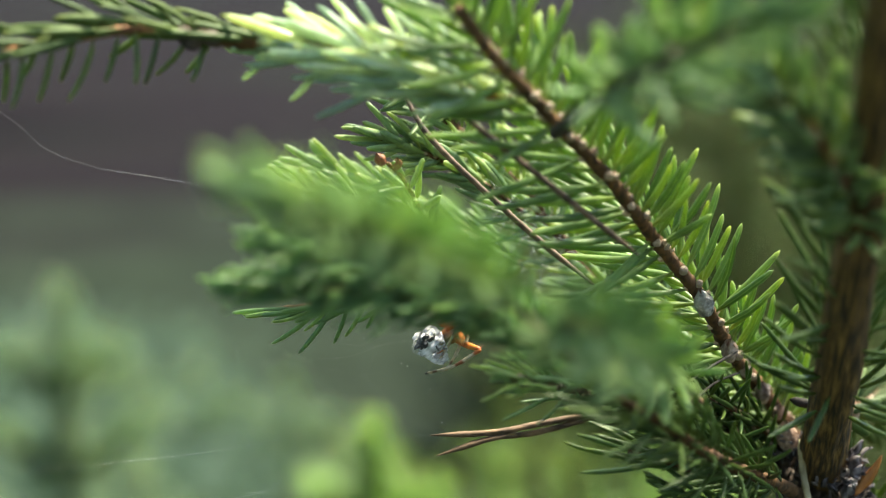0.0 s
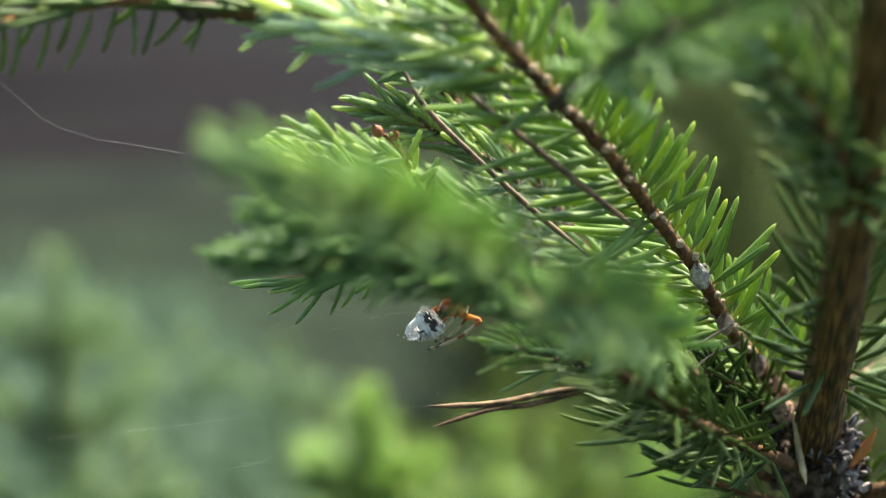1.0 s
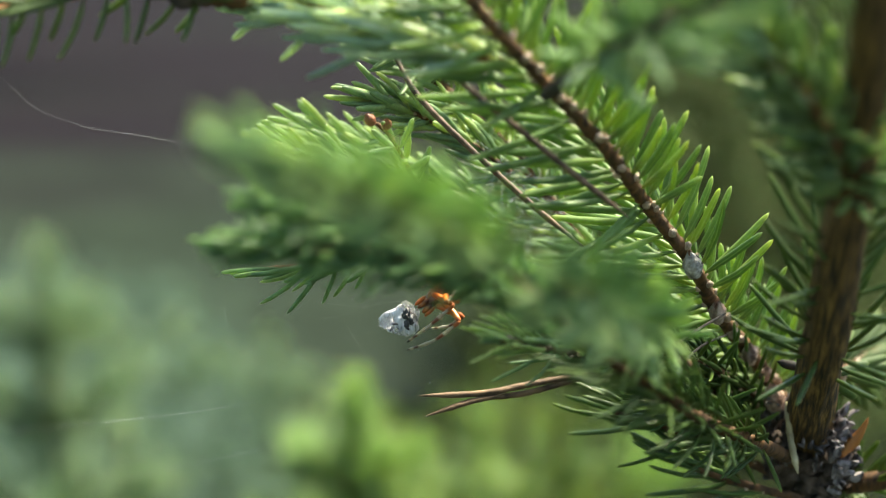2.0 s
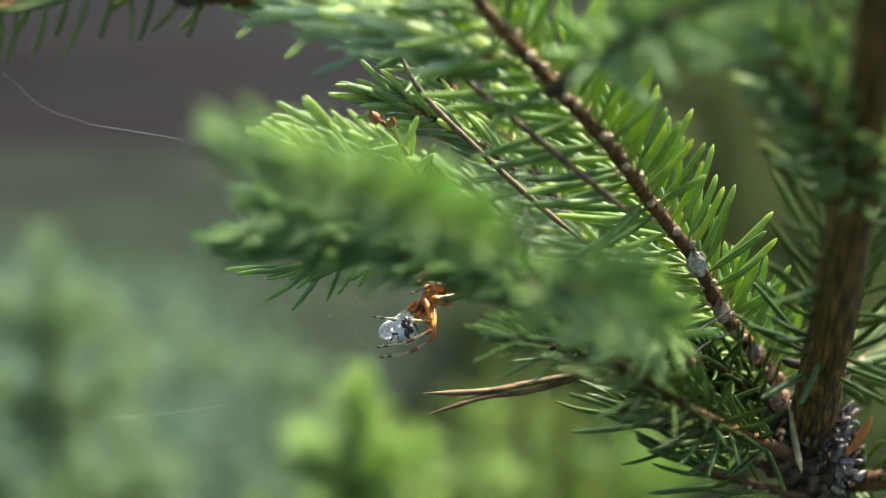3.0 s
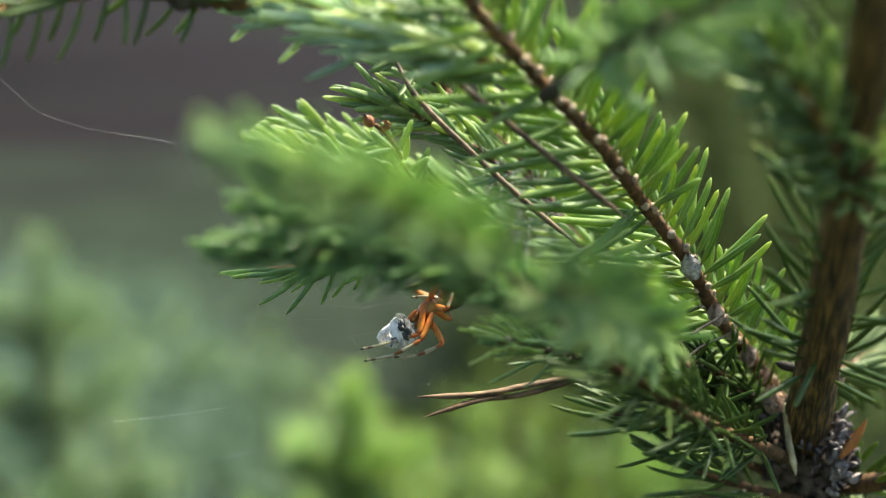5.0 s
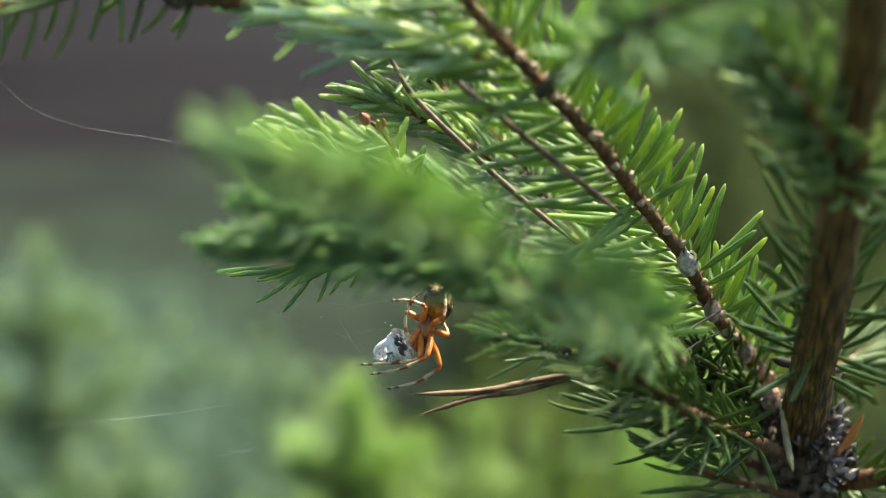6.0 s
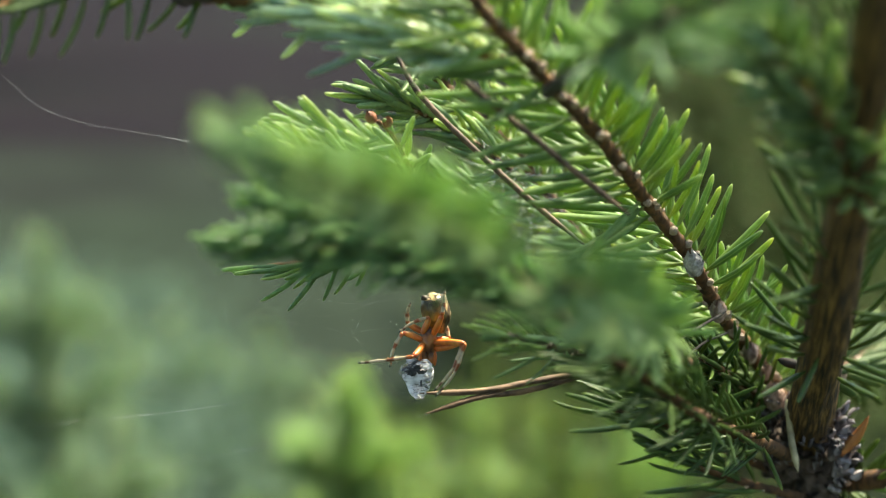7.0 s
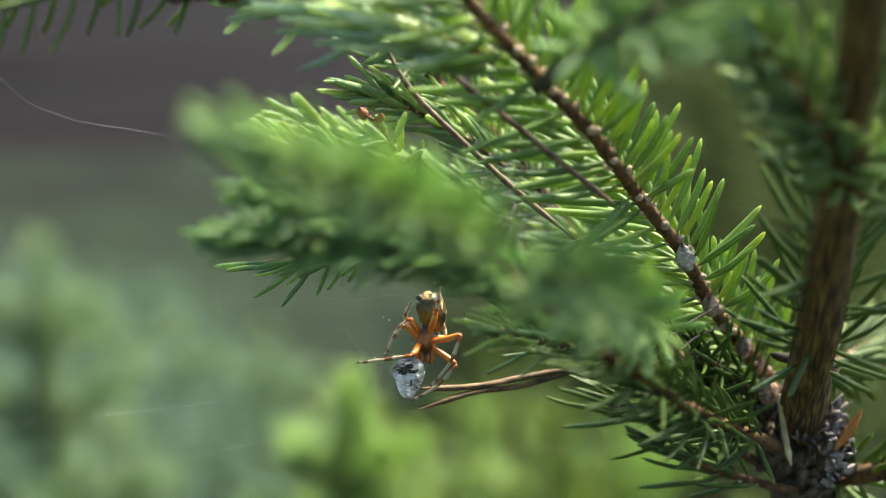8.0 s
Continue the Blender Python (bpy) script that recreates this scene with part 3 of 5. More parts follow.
# bright shoots behind the soft boughs, one with red-brown buds at its end
branch([(0.0147, 0.0573, 0.5275), (0.0008, 0.0563, 0.5346), (-0.0130, 0.0532, 0.5413), (-0.0241, 0.0499, 0.5462), (-0.0307, 0.0462, 0.5490)],
       0.0011, 0.0008, tree, dict(per_cm=30, length=0.0145, alpha=25, spread=9), NEEDLE_PALE, seed=14, width=0.0018, bark=BARK_YOUNG)
branch([(-0.0016, 0.0160, 0.5353), (-0.0152, 0.0019, 0.5428), (-0.0249, -0.0084, 0.5481), (-0.0310, -0.0160, 0.5517)],
       0.0008, 0.0006, tree, dict(per_cm=30, length=0.0135, alpha=25, spread=9), NEEDLE_PALE, seed=15, width=0.0016)
branch([(0.0147, 0.0371, 0.5418), (0.0043, 0.0332, 0.5495), (-0.0064, 0.0289, 0.5553), (-0.0158, 0.0244, 0.5588)],
       0.0006, 0.0004, tree, dict(per_cm=14, length=0.0125, alpha=34, spread=12), NEEDLE_PALE, seed=18, width=0.0017)
branch([(-0.0039, 0.0314, 0.5370), (-0.0066, 0.0222, 0.5431), (-0.0088, 0.0119, 0.5489), (-0.0107, 0.0053, 0.5528), (-0.0131, 0.0027, 0.5553)],
       0.0005, 0.0004, tree, dict(per_cm=5, length=0.0095, alpha=40, end=0.8), NEEDLE_PALE, seed=13, width=0.0016, bark=BARK_TWIG)
# the soft boughs that reach towards the lens


def bough_length(radial):
    return 0.88 + 0.2 * radial[2]


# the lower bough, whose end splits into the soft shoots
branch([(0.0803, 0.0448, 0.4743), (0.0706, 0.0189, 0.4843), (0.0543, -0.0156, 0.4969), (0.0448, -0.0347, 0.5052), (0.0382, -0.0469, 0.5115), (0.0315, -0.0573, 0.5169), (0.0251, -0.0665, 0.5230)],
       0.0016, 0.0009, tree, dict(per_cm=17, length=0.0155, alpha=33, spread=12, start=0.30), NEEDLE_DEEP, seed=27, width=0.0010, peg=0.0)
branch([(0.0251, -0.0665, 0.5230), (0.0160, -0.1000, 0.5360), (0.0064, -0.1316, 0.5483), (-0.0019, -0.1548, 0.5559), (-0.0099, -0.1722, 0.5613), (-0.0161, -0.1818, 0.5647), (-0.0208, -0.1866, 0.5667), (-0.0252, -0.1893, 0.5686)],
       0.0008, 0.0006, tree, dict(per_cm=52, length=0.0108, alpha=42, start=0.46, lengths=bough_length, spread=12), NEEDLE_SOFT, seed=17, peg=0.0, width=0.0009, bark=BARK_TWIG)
branch([(0.0251, -0.0665, 0.5230), (0.0143, -0.0704, 0.5313), (0.0015, -0.0745, 0.5379), (-0.0137, -0.0802, 0.5407), (-0.0240, -0.0840, 0.5420), (-0.0305, -0.0860, 0.5427), (-0.0345, -0.0879, 0.5431)],
       0.0009, 0.0006, tree, dict(per_cm=38, length=0.0100, alpha=42, start=0.0, spread=12), NEEDLE_MID, seed=20, width=0.0009, bark=BARK_TWIG, peg=0.0)
branch([(0.0176, -0.0606, 0.5287), (0.0075, -0.0647, 0.5361), (-0.0023, -0.0740, 0.5414), (-0.0137, -0.0815, 0.5457), (-0.0228, -0.0872, 0.5485), (-0.0291, -0.0909, 0.5505)],
       0.0008, 0.0006, tree, dict(per_cm=34, length=0.0112, alpha=40, spread=12), NEEDLE_MID, seed=26, width=0.0009, bark=BARK_TWIG, peg=0.0)
# shoots that point almost straight at the lens
branch([(0.0522, 0.0115, 0.5028), (0.0387, -0.0545, 0.5221), (0.0290, -0.1032, 0.5347), (0.0223, -0.1325, 0.5420), (0.0173, -0.1482, 0.5453)],
       0.0011, 0.0008, tree, dict(per_cm=22, length=0.0118, alpha=52, start=0.40), NEEDLE_SOFT, seed=16, peg=0.0, width=0.0010)
# Darker needle copies put the shade of the lower shoots into colour.
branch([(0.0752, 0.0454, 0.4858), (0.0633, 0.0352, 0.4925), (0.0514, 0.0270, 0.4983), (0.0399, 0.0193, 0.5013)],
       0.0010, 0.0007, tree, dict(per_cm=20, length=0.0125, alpha=44, spread=16, start=0.18), NEEDLE_SHADED, seed=19, width=0.0011)
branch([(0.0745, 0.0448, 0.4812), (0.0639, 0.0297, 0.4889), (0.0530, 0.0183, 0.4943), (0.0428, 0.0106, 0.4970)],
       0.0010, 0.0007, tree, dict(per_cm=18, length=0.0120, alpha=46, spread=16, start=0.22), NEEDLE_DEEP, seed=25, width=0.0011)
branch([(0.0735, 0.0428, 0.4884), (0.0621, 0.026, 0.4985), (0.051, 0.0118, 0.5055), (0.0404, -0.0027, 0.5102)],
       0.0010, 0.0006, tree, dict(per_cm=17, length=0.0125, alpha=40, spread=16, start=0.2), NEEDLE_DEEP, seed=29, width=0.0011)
# the drooping tip in front of the web
branch([(0.0224, -0.0658, 0.5281), (0.0079, -0.0430, 0.5321), (-0.0048, -0.0199, 0.5310), (-0.0139, -0.0071, 0.5290)],
       0.0010, 0.0008, tree, dict(per_cm=11, length=0.0100, alpha=40, gap=0.5), NEEDLE_DEEP, bark=BARK_YOUNG, peg=0.0005, width=0.0012, seed=23)
tip_branch = branch([(-0.0139, -0.0071, 0.5290), (-0.0210, -0.0002, 0.5275), (-0.0280, 0.0046, 0.5261), (-0.0362, 0.0075, 0.5250)],
                    0.0008, 0.0006, tree, dict(per_cm=15, length=0.0110, alpha=36, spread=12, bare=np.array((-0.3, 0.0, 1.0)), bare_from=0.2), NEEDLE_TIP, single=True, peg=0.0005, bark=BARK_YOUNG, width=0.0012, seed=24)
branch([(0.0755, 0.0447, 0.4883), (0.0661, 0.0394, 0.4931), (0.0530, 0.0311, 0.4992), (0.0393, 0.0137, 0.5047), (0.0265, -0.0077, 0.5102), (0.0169, -0.0252, 0.5152), (0.0113, -0.0329, 0.5177)],
       0.0012, 0.0007, tree, dict(per_cm=14, length=0.0148, alpha=27, spread=12, start=0.14), NEEDLE_TIP, seed=28, width=0.0008)
branch([(0.0777, 0.0391, 0.4730), (0.0659, 0.0348, 0.4788), (0.0555, 0.0305, 0.4844), (0.0454, 0.0262, 0.4890), (0.0369, 0.0265, 0.4914)],
       0.0011, 0.0008, tree, dict(per_cm=8, length=0.0175, alpha=32, spread=14, start=0.25), NEEDLE_DEEP, seed=45, width=0.0014)
branch([(0.0782, 0.0336, 0.4705), (0.0665, 0.0291, 0.4744), (0.0574, 0.0246, 0.4783), (0.0496, 0.0251, 0.4817)],
       0.0010, 0.0008, tree, dict(per_cm=8, length=0.0170, alpha=34, spread=14, start=0.3), NEEDLE_DEEP, seed=44, width=0.0014)
branch([(0.0721, -0.0628, 0.5482), (0.0674, -0.0776, 0.5571), (0.0613, -0.0884, 0.5657), (0.0563, -0.0933, 0.5716), (0.0480, -0.1005, 0.5797), (0.0434, -0.1051, 0.5857), (0.0358, -0.1143, 0.5937)],
       0.0012, 0.0009, tree, dict(per_cm=32, length=0.0135, alpha=44), NEEDLE_PALE, peg=0.001, seed=33, bark=BARK_YOUNG)
branch([(0.0192, -0.0368, 0.5640), (0.0251, -0.0957, 0.5745), (0.0311, -0.1211, 0.5803), (0.0390, -0.1346, 0.5851), (0.0482, -0.1384, 0.5901)],
       0.0012, 0.0009, tree, dict(per_cm=13, length=0.0145, alpha=48, start=0.5), NEEDLE_SOFT, seed=36, bark=DARK_TWIG)
branch([(0.0793, 0.0089, 0.5021), (0.0938, 0.0695, 0.4938), (0.1120, 0.1322, 0.4865), (0.1322, 0.1771, 0.4832)],
       0.0011, 0.0008, tree, dict(per_cm=3.5, length=0.0150, alpha=50), NEEDLE_SHADED, seed=38, bark=BARK_TWIG, width=0.0023)
branch([(0.0849, 0.0527, 0.4704), (0.0913, 0.0391, 0.4727), (0.1006, 0.0294, 0.4768), (0.1145, 0.0160, 0.4857)],
       0.0024, 0.0018, tree, dict(per_cm=11, length=0.0115, alpha=55, gap=0.3), NEEDLE, seed=39)


def knob_mesh():
    bm = bmesh.new()
    bmesh.ops.create_icosphere(bm, subdivisions=2, radius=1.0)
    for v in bm.verts:
        v.co = Vector((v.co.x * 0.8, v.co.y * 0.8, v.co.z * (1.25 if v.co.z > 0 else 0.8))) * (1 + 0.18 * noise.noise(v.co * 2))
    me = bpy.data.meshes.new("leaf_scar")
    bm.to_mesh(me)
    bm.free()
    me.materials.append(CUSHION)
    me.polygons.foreach_set("use_smooth", [True] * len(me.polygons))
    return me


def leaf_scars(points, r0, r1, parent, count, seed):
    """Pale knobs left on the bare side of a twig where needles stood."""
    rng = np.random.default_rng(seed)
    me = knob_mesh()
    place, way, at = spline(points, 0.0006)
    for k in range(count):
        s = (k + rng.uniform(0.2, 0.8)) / count * 0.97 + 0.02
        i = int(s * (len(place) - 1))
        w = way[i]
        right = np.cross(w, TO_LENS)
        right /= np.linalg.norm(right)
        if right[0] < 0:
            right = -right
        t = radians((-20, 35, 75)[k % 3] + rng.uniform(-15, 15))
        out = right * math.cos(t) + np.cross(right, w) * (math.sin(t) if np.dot(np.cross(right, w), TO_LENS) > 0 else -math.sin(t))
        d = Vector(out * 0.75 + w * 0.65).normalized()
        ob = new("leaf_scar", me)
        ob.parent = parent
        big = rng.uniform(0.00070, 0.00130)
        ob.matrix_local = Matrix.LocRotScale(Vector(place[i] + out * (r0 + (r1 - r0) * s) * 0.95), d.to_track_quat("Z", "Y"), (big, big, big))


MAIN = [(0.0753, 0.0468, 0.4898), (0.0659, 0.0331, 0.5033), (0.0574, 0.0200, 0.5145), (0.0505, 0.0079, 0.5270), (0.0412, -0.0037, 0.5389), (0.0314, -0.0223, 0.5526), (0.0227, -0.0340, 0.5624), (0.0144, -0.0458, 0.5718), (0.0076, -0.0531, 0.5793)]
leaf_scars(MAIN, 0.0017, 0.0012, main_branch, 32, 9)


def side_bud(at, way, length=0.0034, wide=0.0013, mat=None, label="", seed=0):
    return bud(at, way, length, wide, mat or BUD, main_branch, label=label, seed=seed)


side_bud((0.0516, 0.0065, 0.5236), (-0.25, -0.3, 0.9), 0.0054, 0.0019, RESIN, "bud crusted with pale grey resin", 1)
side_bud((0.0576, 0.0178, 0.5123), (-0.1, -0.5, 0.85), 0.0052, 0.0017, None, "", 2)
side_bud((0.0619, 0.0258, 0.5076), (-0.3, -0.5, 0.8), 0.0034, 0.0012, None, "", 3)
side_bud((0.0659, 0.0299, 0.5012), (-0.1, -0.5, 0.85), 0.0052, 0.0016, None, "", 4)
side_bud((0.0735, 0.0383, 0.4889), (-0.25, -0.45, 0.85), 0.0056, 0.0018, None, "", 5)
side_bud((0.0701, 0.0382, 0.4959), (0.1, -0.5, 0.8), 0.0036, 0.0012, None, "", 6)
side_bud((-0.0138, 0.0016, 0.5552), (-0.5, -0.4, 0.8), 0.0026, 0.0011, BUD_RED, "small red-brown bud", 7)
side_bud((-0.0112, 0.0025, 0.5542), (0.1, -0.4, 0.8), 0.0023, 0.0010, BUD_RED, "small red-brown bud", 8)


def whorl_knot(at, size, seed, mat, label):
    """The knobbly foot of a whorl: a lumpy core under lifted, curled flakes of old bud scales."""
    rng = np.random.default_rng(seed)
    bm = bmesh.new()
    bmesh.ops.create_icosphere(bm, subdivisions=4, radius=1.0)
    at = Vector(at)
    for v in bm.verts:
        n = v.co.copy()
        k = 0.86 + 0.30 * noise.noise(n * 1.9 + Vector((seed, 0, 0))) + 0.16 * noise.noise(n * 5.5 + Vector((0, seed, 0))) + 0.07 * noise.noise(n * 13)
        v.co = at + Vector((n.x * 0.9, n.y * 0.75, n.z * 1.2)) * k * size
    for i in range(26):
        d = Vector(rng.normal(size=3)).normalized()
        d.y = -abs(d.y) * 0.9
        p = at + Vector((d.x * 0.9, d.y * 0.75, d.z * 1.2)) * size * rng.uniform(0.80, 0.98)
        a = d.cross(Vector(rng.normal(size=3))).normalized()
        b = d.cross(a)
        w, h = size * rng.uniform(0.16, 0.36), size * rng.uniform(0.35, 0.75)
        lift = rng.uniform(0.12, 0.42) * size
        made = [bm.verts.new(p + a * u * w + b * t * h + d * (lift * l)) for u, t, l in ((-1, 0, 0), (1, 0.1, 0), (-0.8, 0.6, 0.4), (0.9, 0.5, 0.5), (-0.2, 1.0, 1.0), (0.5, 0.9, 0.8), (-0.5, -0.3, -0.8), (0.6, -0.3, -0.8))]
        for quad in ((0, 1, 3, 2), (2, 3, 5, 4), (0, 6, 7, 1), (2, 4, 6, 0), (1, 7, 5, 3), (6, 4, 5, 7)):
            bm.faces.new([made[j] for j in quad])
    return part("knot", bm, mat, stem, label)


for at, size, seed in (((0.0805, 0.0398, 0.4746), 0.0082, 3), ((0.0752, 0.0365, 0.4799), 0.0064, 7), ((0.0847, 0.0373, 0.4782), 0.0060, 8), ((0.0727, 0.0393, 0.4853), 0.0042, 9)):
    whorl_knot(at, size, seed, BARK_KNOT, "knobbly dark foot of the branch whorl")


def bud_scales(at, spread, count, length, seed, way):
    """A tuft of dry, curled, pointed bud scales that peel away from the bark."""
    rng = np.random.default_rng(seed)
    at, way = Vector(at), Vector(way).normalized()
    for k in range(count):
        out = Vector((rng.normal(0, 0.8), -abs(rng.normal(0.5, 0.5)), rng.normal(0, 0.7))).normalized()
        up = (way * rng.uniform(0.5, 1.2) + out * rng.uniform(0.2, 1.0) + Vector(rng.normal(0, 0.35, 3))).normalized()
        side = up.cross(out).normalized()
        face = side.cross(up)
        foot = at + Vector((out.x * spread[0], out.y * spread[1], rng.uniform(-1, 1) * spread[2]))
        l, w = length * rng.uniform(0.6, 1.3), length * rng.uniform(0.24, 0.48)
        curl = rng.uniform(-0.35, 0.5)
        bm = bmesh.new()
        rows = []
        for h, wide in ((0.0, 0.7), (0.35, 1.0), (0.7, 0.75), (1.0, 0.18)):
            c = foot + up * (l * h) + face * (curl * l * h * h)
            rows.append([bm.verts.new(c + side * (u * w * wide) + face * (f * l - abs(u) * 0.12 * l)) for u, f in ((-1, 0.0), (0, 0.06), (1, 0.0), (0, -0.03))])
        for p, q in zip(rows, rows[1:]):
            for m in range(4):
                bm.faces.new((p[m], p[(m + 1) % 4], q[(m + 1) % 4], q[m]))
        bm.faces.new(rows[-1])
        part("bud_scale", bm, BARK_GREY, stem)


bud_scales((0.0836, 0.0290, 0.4843), (0.0034, 0.004, 0.0060), 34, 0.0034, 4, (0.3, -0.3, 0.6))
bud_scales((0.0852, 0.0262, 0.4785), (0.0030, 0.004, 0.0045), 26, 0.0032, 5, (0.4, -0.4, 0.3))
bud_scales((0.0721, 0.0327, 0.4889), (0.0024, 0.003, 0.0040), 16, 0.0026, 6, (-0.2, -0.3, 0.8))
bud_scales((0.0772, 0.0287, 0.4817), (0.0050, 0.004, 0.0030), 18, 0.0024, 11, (0.0, -0.5, 0.4))
bud((0.0717, 0.0320, 0.4906), (-0.15, -0.35, 0.9), 0.0062, 0.0022, BUD, stem, seed=31)
bud((0.0840, 0.0304, 0.4937), (0.35, -0.2, 0.9), 0.0070, 0.0009, CUSHION, stem, name="bud_tip", seed=32)


def spindle(name, points, radius, mat, label="", category="", parent=None, twist=0.0, flat=1.0, taper=0.15):
    """A thin pointed strip along a line: dead needles, husks and dead twigs."""
    place, way, at = spline(points, max(0.0004, radius * 0.8))
    n = len(place)
    radii = [radius * (taper + (1 - taper) * min(1, 6 * (1 - s), 0.45 + 4 * s)) for s in np.linspace(0, 1, n)]
    v, f, uv = tube(place, way, radii, 7, 0.10, 4)
    ob = finish(name, v, f, mat, parent, uv)
    return tagged(ob, label, category)


LONG = "long brown dead pine needle caught on spruce twigs"
spindle("dead_needle", [(-0.0094, 0.0005, 0.5689), (-0.0044, -0.0006, 0.5606), (0.0075, 0.0020, 0.5485), (0.0190, 0.0049, 0.5378), (0.0296, 0.0055, 0.5291)], 0.00062, DEAD, LONG, "needle")
spindle("dead_needle", [(-0.0012, -0.0388, 0.5704), (0.0074, -0.0383, 0.5634), (0.0148, -0.0348, 0.5572), (0.0240, -0.0298, 0.5493), (0.0360, -0.0203, 0.5391)], 0.00064, DEAD, LONG, "needle")
spindle("dead_needle", [(0.0306, 0.0229, 0.5004), (0.0185, 0.0179, 0.4991), (0.0078, 0.0130, 0.4981), (-0.0049, 0.0084, 0.4985)], 0.00068, DEAD_RUST, "rust-brown dry needle held by the lower branch", "needle")
spindle("dead_needle", [(0.0300, 0.0227, 0.4996), (0.0173, 0.0176, 0.4972), (0.0078, 0.0128, 0.4969), (-0.0037, 0.0078, 0.4943)], 0.00064, DEAD_RUST, "rust-brown dry needle held by the lower branch", "needle")
spindle("dead_needle", [(0.0733, 0.0249, 0.4938), (0.0738, 0.0218, 0.4863), (0.0750, 0.0189, 0.4795)], 0.00075, DEAD_PALE, "faded straw-coloured needle hanging at the stem", "needle")
spindle("dead_twig", [(0.0585, 0.0126, 0.5149), (0.0520, -0.0002, 0.5140), (0.0470, -0.0091, 0.5126)], 0.00030, DARK_TWIG, "", "", main_branch)
spindle("dead_twig", [(0.0597, 0.0175, 0.5097), (0.0529, 0.0028, 0.5100), (0.0466, -0.0081, 0.5074)], 0.00026, DARK_TWIG, "", "", main_branch)
spindle("dead_twig", [(0.0770, 0.0211, 0.5014), (0.0734, 0.0193, 0.5027), (0.0702, 0.0185, 0.5037)], 0.0010, DARK_TWIG, "", "", stem)


def husk(foot, tip, wide):
    """A dry, pointed, boat-shaped scale with a raised midrib."""
    foot, tip = Vector(foot), Vector(tip)
    way = tip - foot
    side = way.cross(Vector((0.25, -1, 0.1))).normalized()
    face = side.cross(way).normalized()
    bm = bmesh.new()
    rows = []
    for h in np.linspace(0, 1, 13):
        w = wide * (0.45 + 1.5 * h if h < 0.35 else 0.975 * ((1 - h) / 0.65) ** 0.75) + 0.00005
        c = foot + way * h + side * (0.10 * way.length * math.sin(h * 2.4)) + face * (0.06 * way.length * h * h)
        rows.append([bm.verts.new(c + side * (u * w) + face * (f * w)) for u, f in ((-1, -0.25), (-0.5, 0.18), (0, 0.42), (0.5, 0.18), (1, -0.25), (0, 0.05))])
    for p, q in zip(rows, rows[1:]):
        for m in range(6):
            bm.faces.new((p[m], p[(m + 1) % 6], q[(m + 1) % 6], q[m]))
    bm.faces.new(rows[0][::-1])
    bm.faces.new(rows[-1])
    return part("husk", bm, HUSK, stem, "orange pointed dry bud husk")


husk((0.0847, 0.0237, 0.4820), (0.0896, 0.0230, 0.4913), 0.0015)

# ---- silk ----
UNIT = 0.0001165
PLANE = START @ Matrix.Translation((-27 * 0.00011657, -164 * 0.00011657, -0.5176))
web = tagged(new("spider_web"), "thin white spider threads stretched between spruce twigs", "web")


def thread(points, radius=0.00006, mat=None, parent=None):
    place, way, at = spline(points, 0.002)
    v, f, uv = tube(place, way, [radius * 0.48] * len(place), 5)
    return finish("thread", v, f, mat or SILK, parent or web, uv)


thread([(-0.1017, -0.0145, 0.5770), (-0.0861, -0.0120, 0.5658), (-0.0788, -0.0109, 0.5593), (-0.0692, -0.0094, 0.5556)], 0.000022)
thread([(-0.0692, -0.0094, 0.5556), (-0.0575, -0.0047, 0.5532), (-0.0494, -0.0019, 0.5514)], 0.000032)
thread([(-0.0882, -0.0748, 0.5073), (-0.0756, -0.0451, 0.5031), (-0.0656, -0.0145, 0.4980)], 0.000022)
thread([(-0.0656, -0.0145, 0.4980), (-0.0520, -0.0005, 0.4968), (-0.0385, 0.0037, 0.4981)], 0.000055)
thread([(-0.0385, 0.0037, 0.4981), (-0.0260, 0.0069, 0.4991), (-0.0040, 0.0088, 0.4984)], 0.000014)
thread([(-0.0450, 0.0114, 0.5165), (-0.0437, 0.0092, 0.5086), (-0.0429, 0.0065, 0.5032), (-0.0419, 0.0027, 0.4978)], 0.000028)
thread([(-0.0402, 0.0052, 0.5013), (-0.0411, 0.0038, 0.4990), (-0.0419, 0.0027, 0.4978)], 0.000024)
thread([(-0.0598, -0.0307, 0.4903), (-0.0504, -0.0059, 0.4874), (-0.0418, 0.0003, 0.4879), (-0.0345, 0.0024, 0.4889)], 0.000055)
thread([(-0.0345, 0.0024, 0.4889), (-0.0190, 0.0059, 0.4920), (-0.0037, 0.0082, 0.4942)], 0.000014)
thread([(-0.0428, 0.0013, 0.4881), (-0.0385, 0.0014, 0.4886), (-0.0353, 0.0026, 0.4903)], 0.000045)
thread([(-0.0401, 0.0109, 0.5136), (-0.0348, 0.0109, 0.5130), (-0.0305, 0.0108, 0.5128)], 0.000024)
thread([(-0.0305, 0.0108, 0.5128), (-0.0203, 0.0105, 0.5107), (-0.0110, 0.0097, 0.5049)], 0.000007)
thread([(-0.0308, 0.0113, 0.5160), (-0.0268, 0.0079, 0.5206), (-0.0237, 0.0063, 0.5236), (-0.0199, 0.0027, 0.5269)], 0.000019)
thread([(-0.0308, 0.0112, 0.5155), (-0.0259, 0.0088, 0.5198), (-0.0210, 0.0026, 0.5260)], 0.000012)
thread([(-0.0204, 0.0110, 0.5142), (-0.0182, 0.0105, 0.5101), (-0.0144, 0.0097, 0.5049), (-0.0099, 0.0091, 0.5004)], 0.000012)
thread([(-0.0185, 0.0105, 0.5107), (-0.0167, 0.0100, 0.5143), (-0.0149, 0.0077, 0.5194), (-0.0134, -0.0053, 0.5272)], 0.000008)
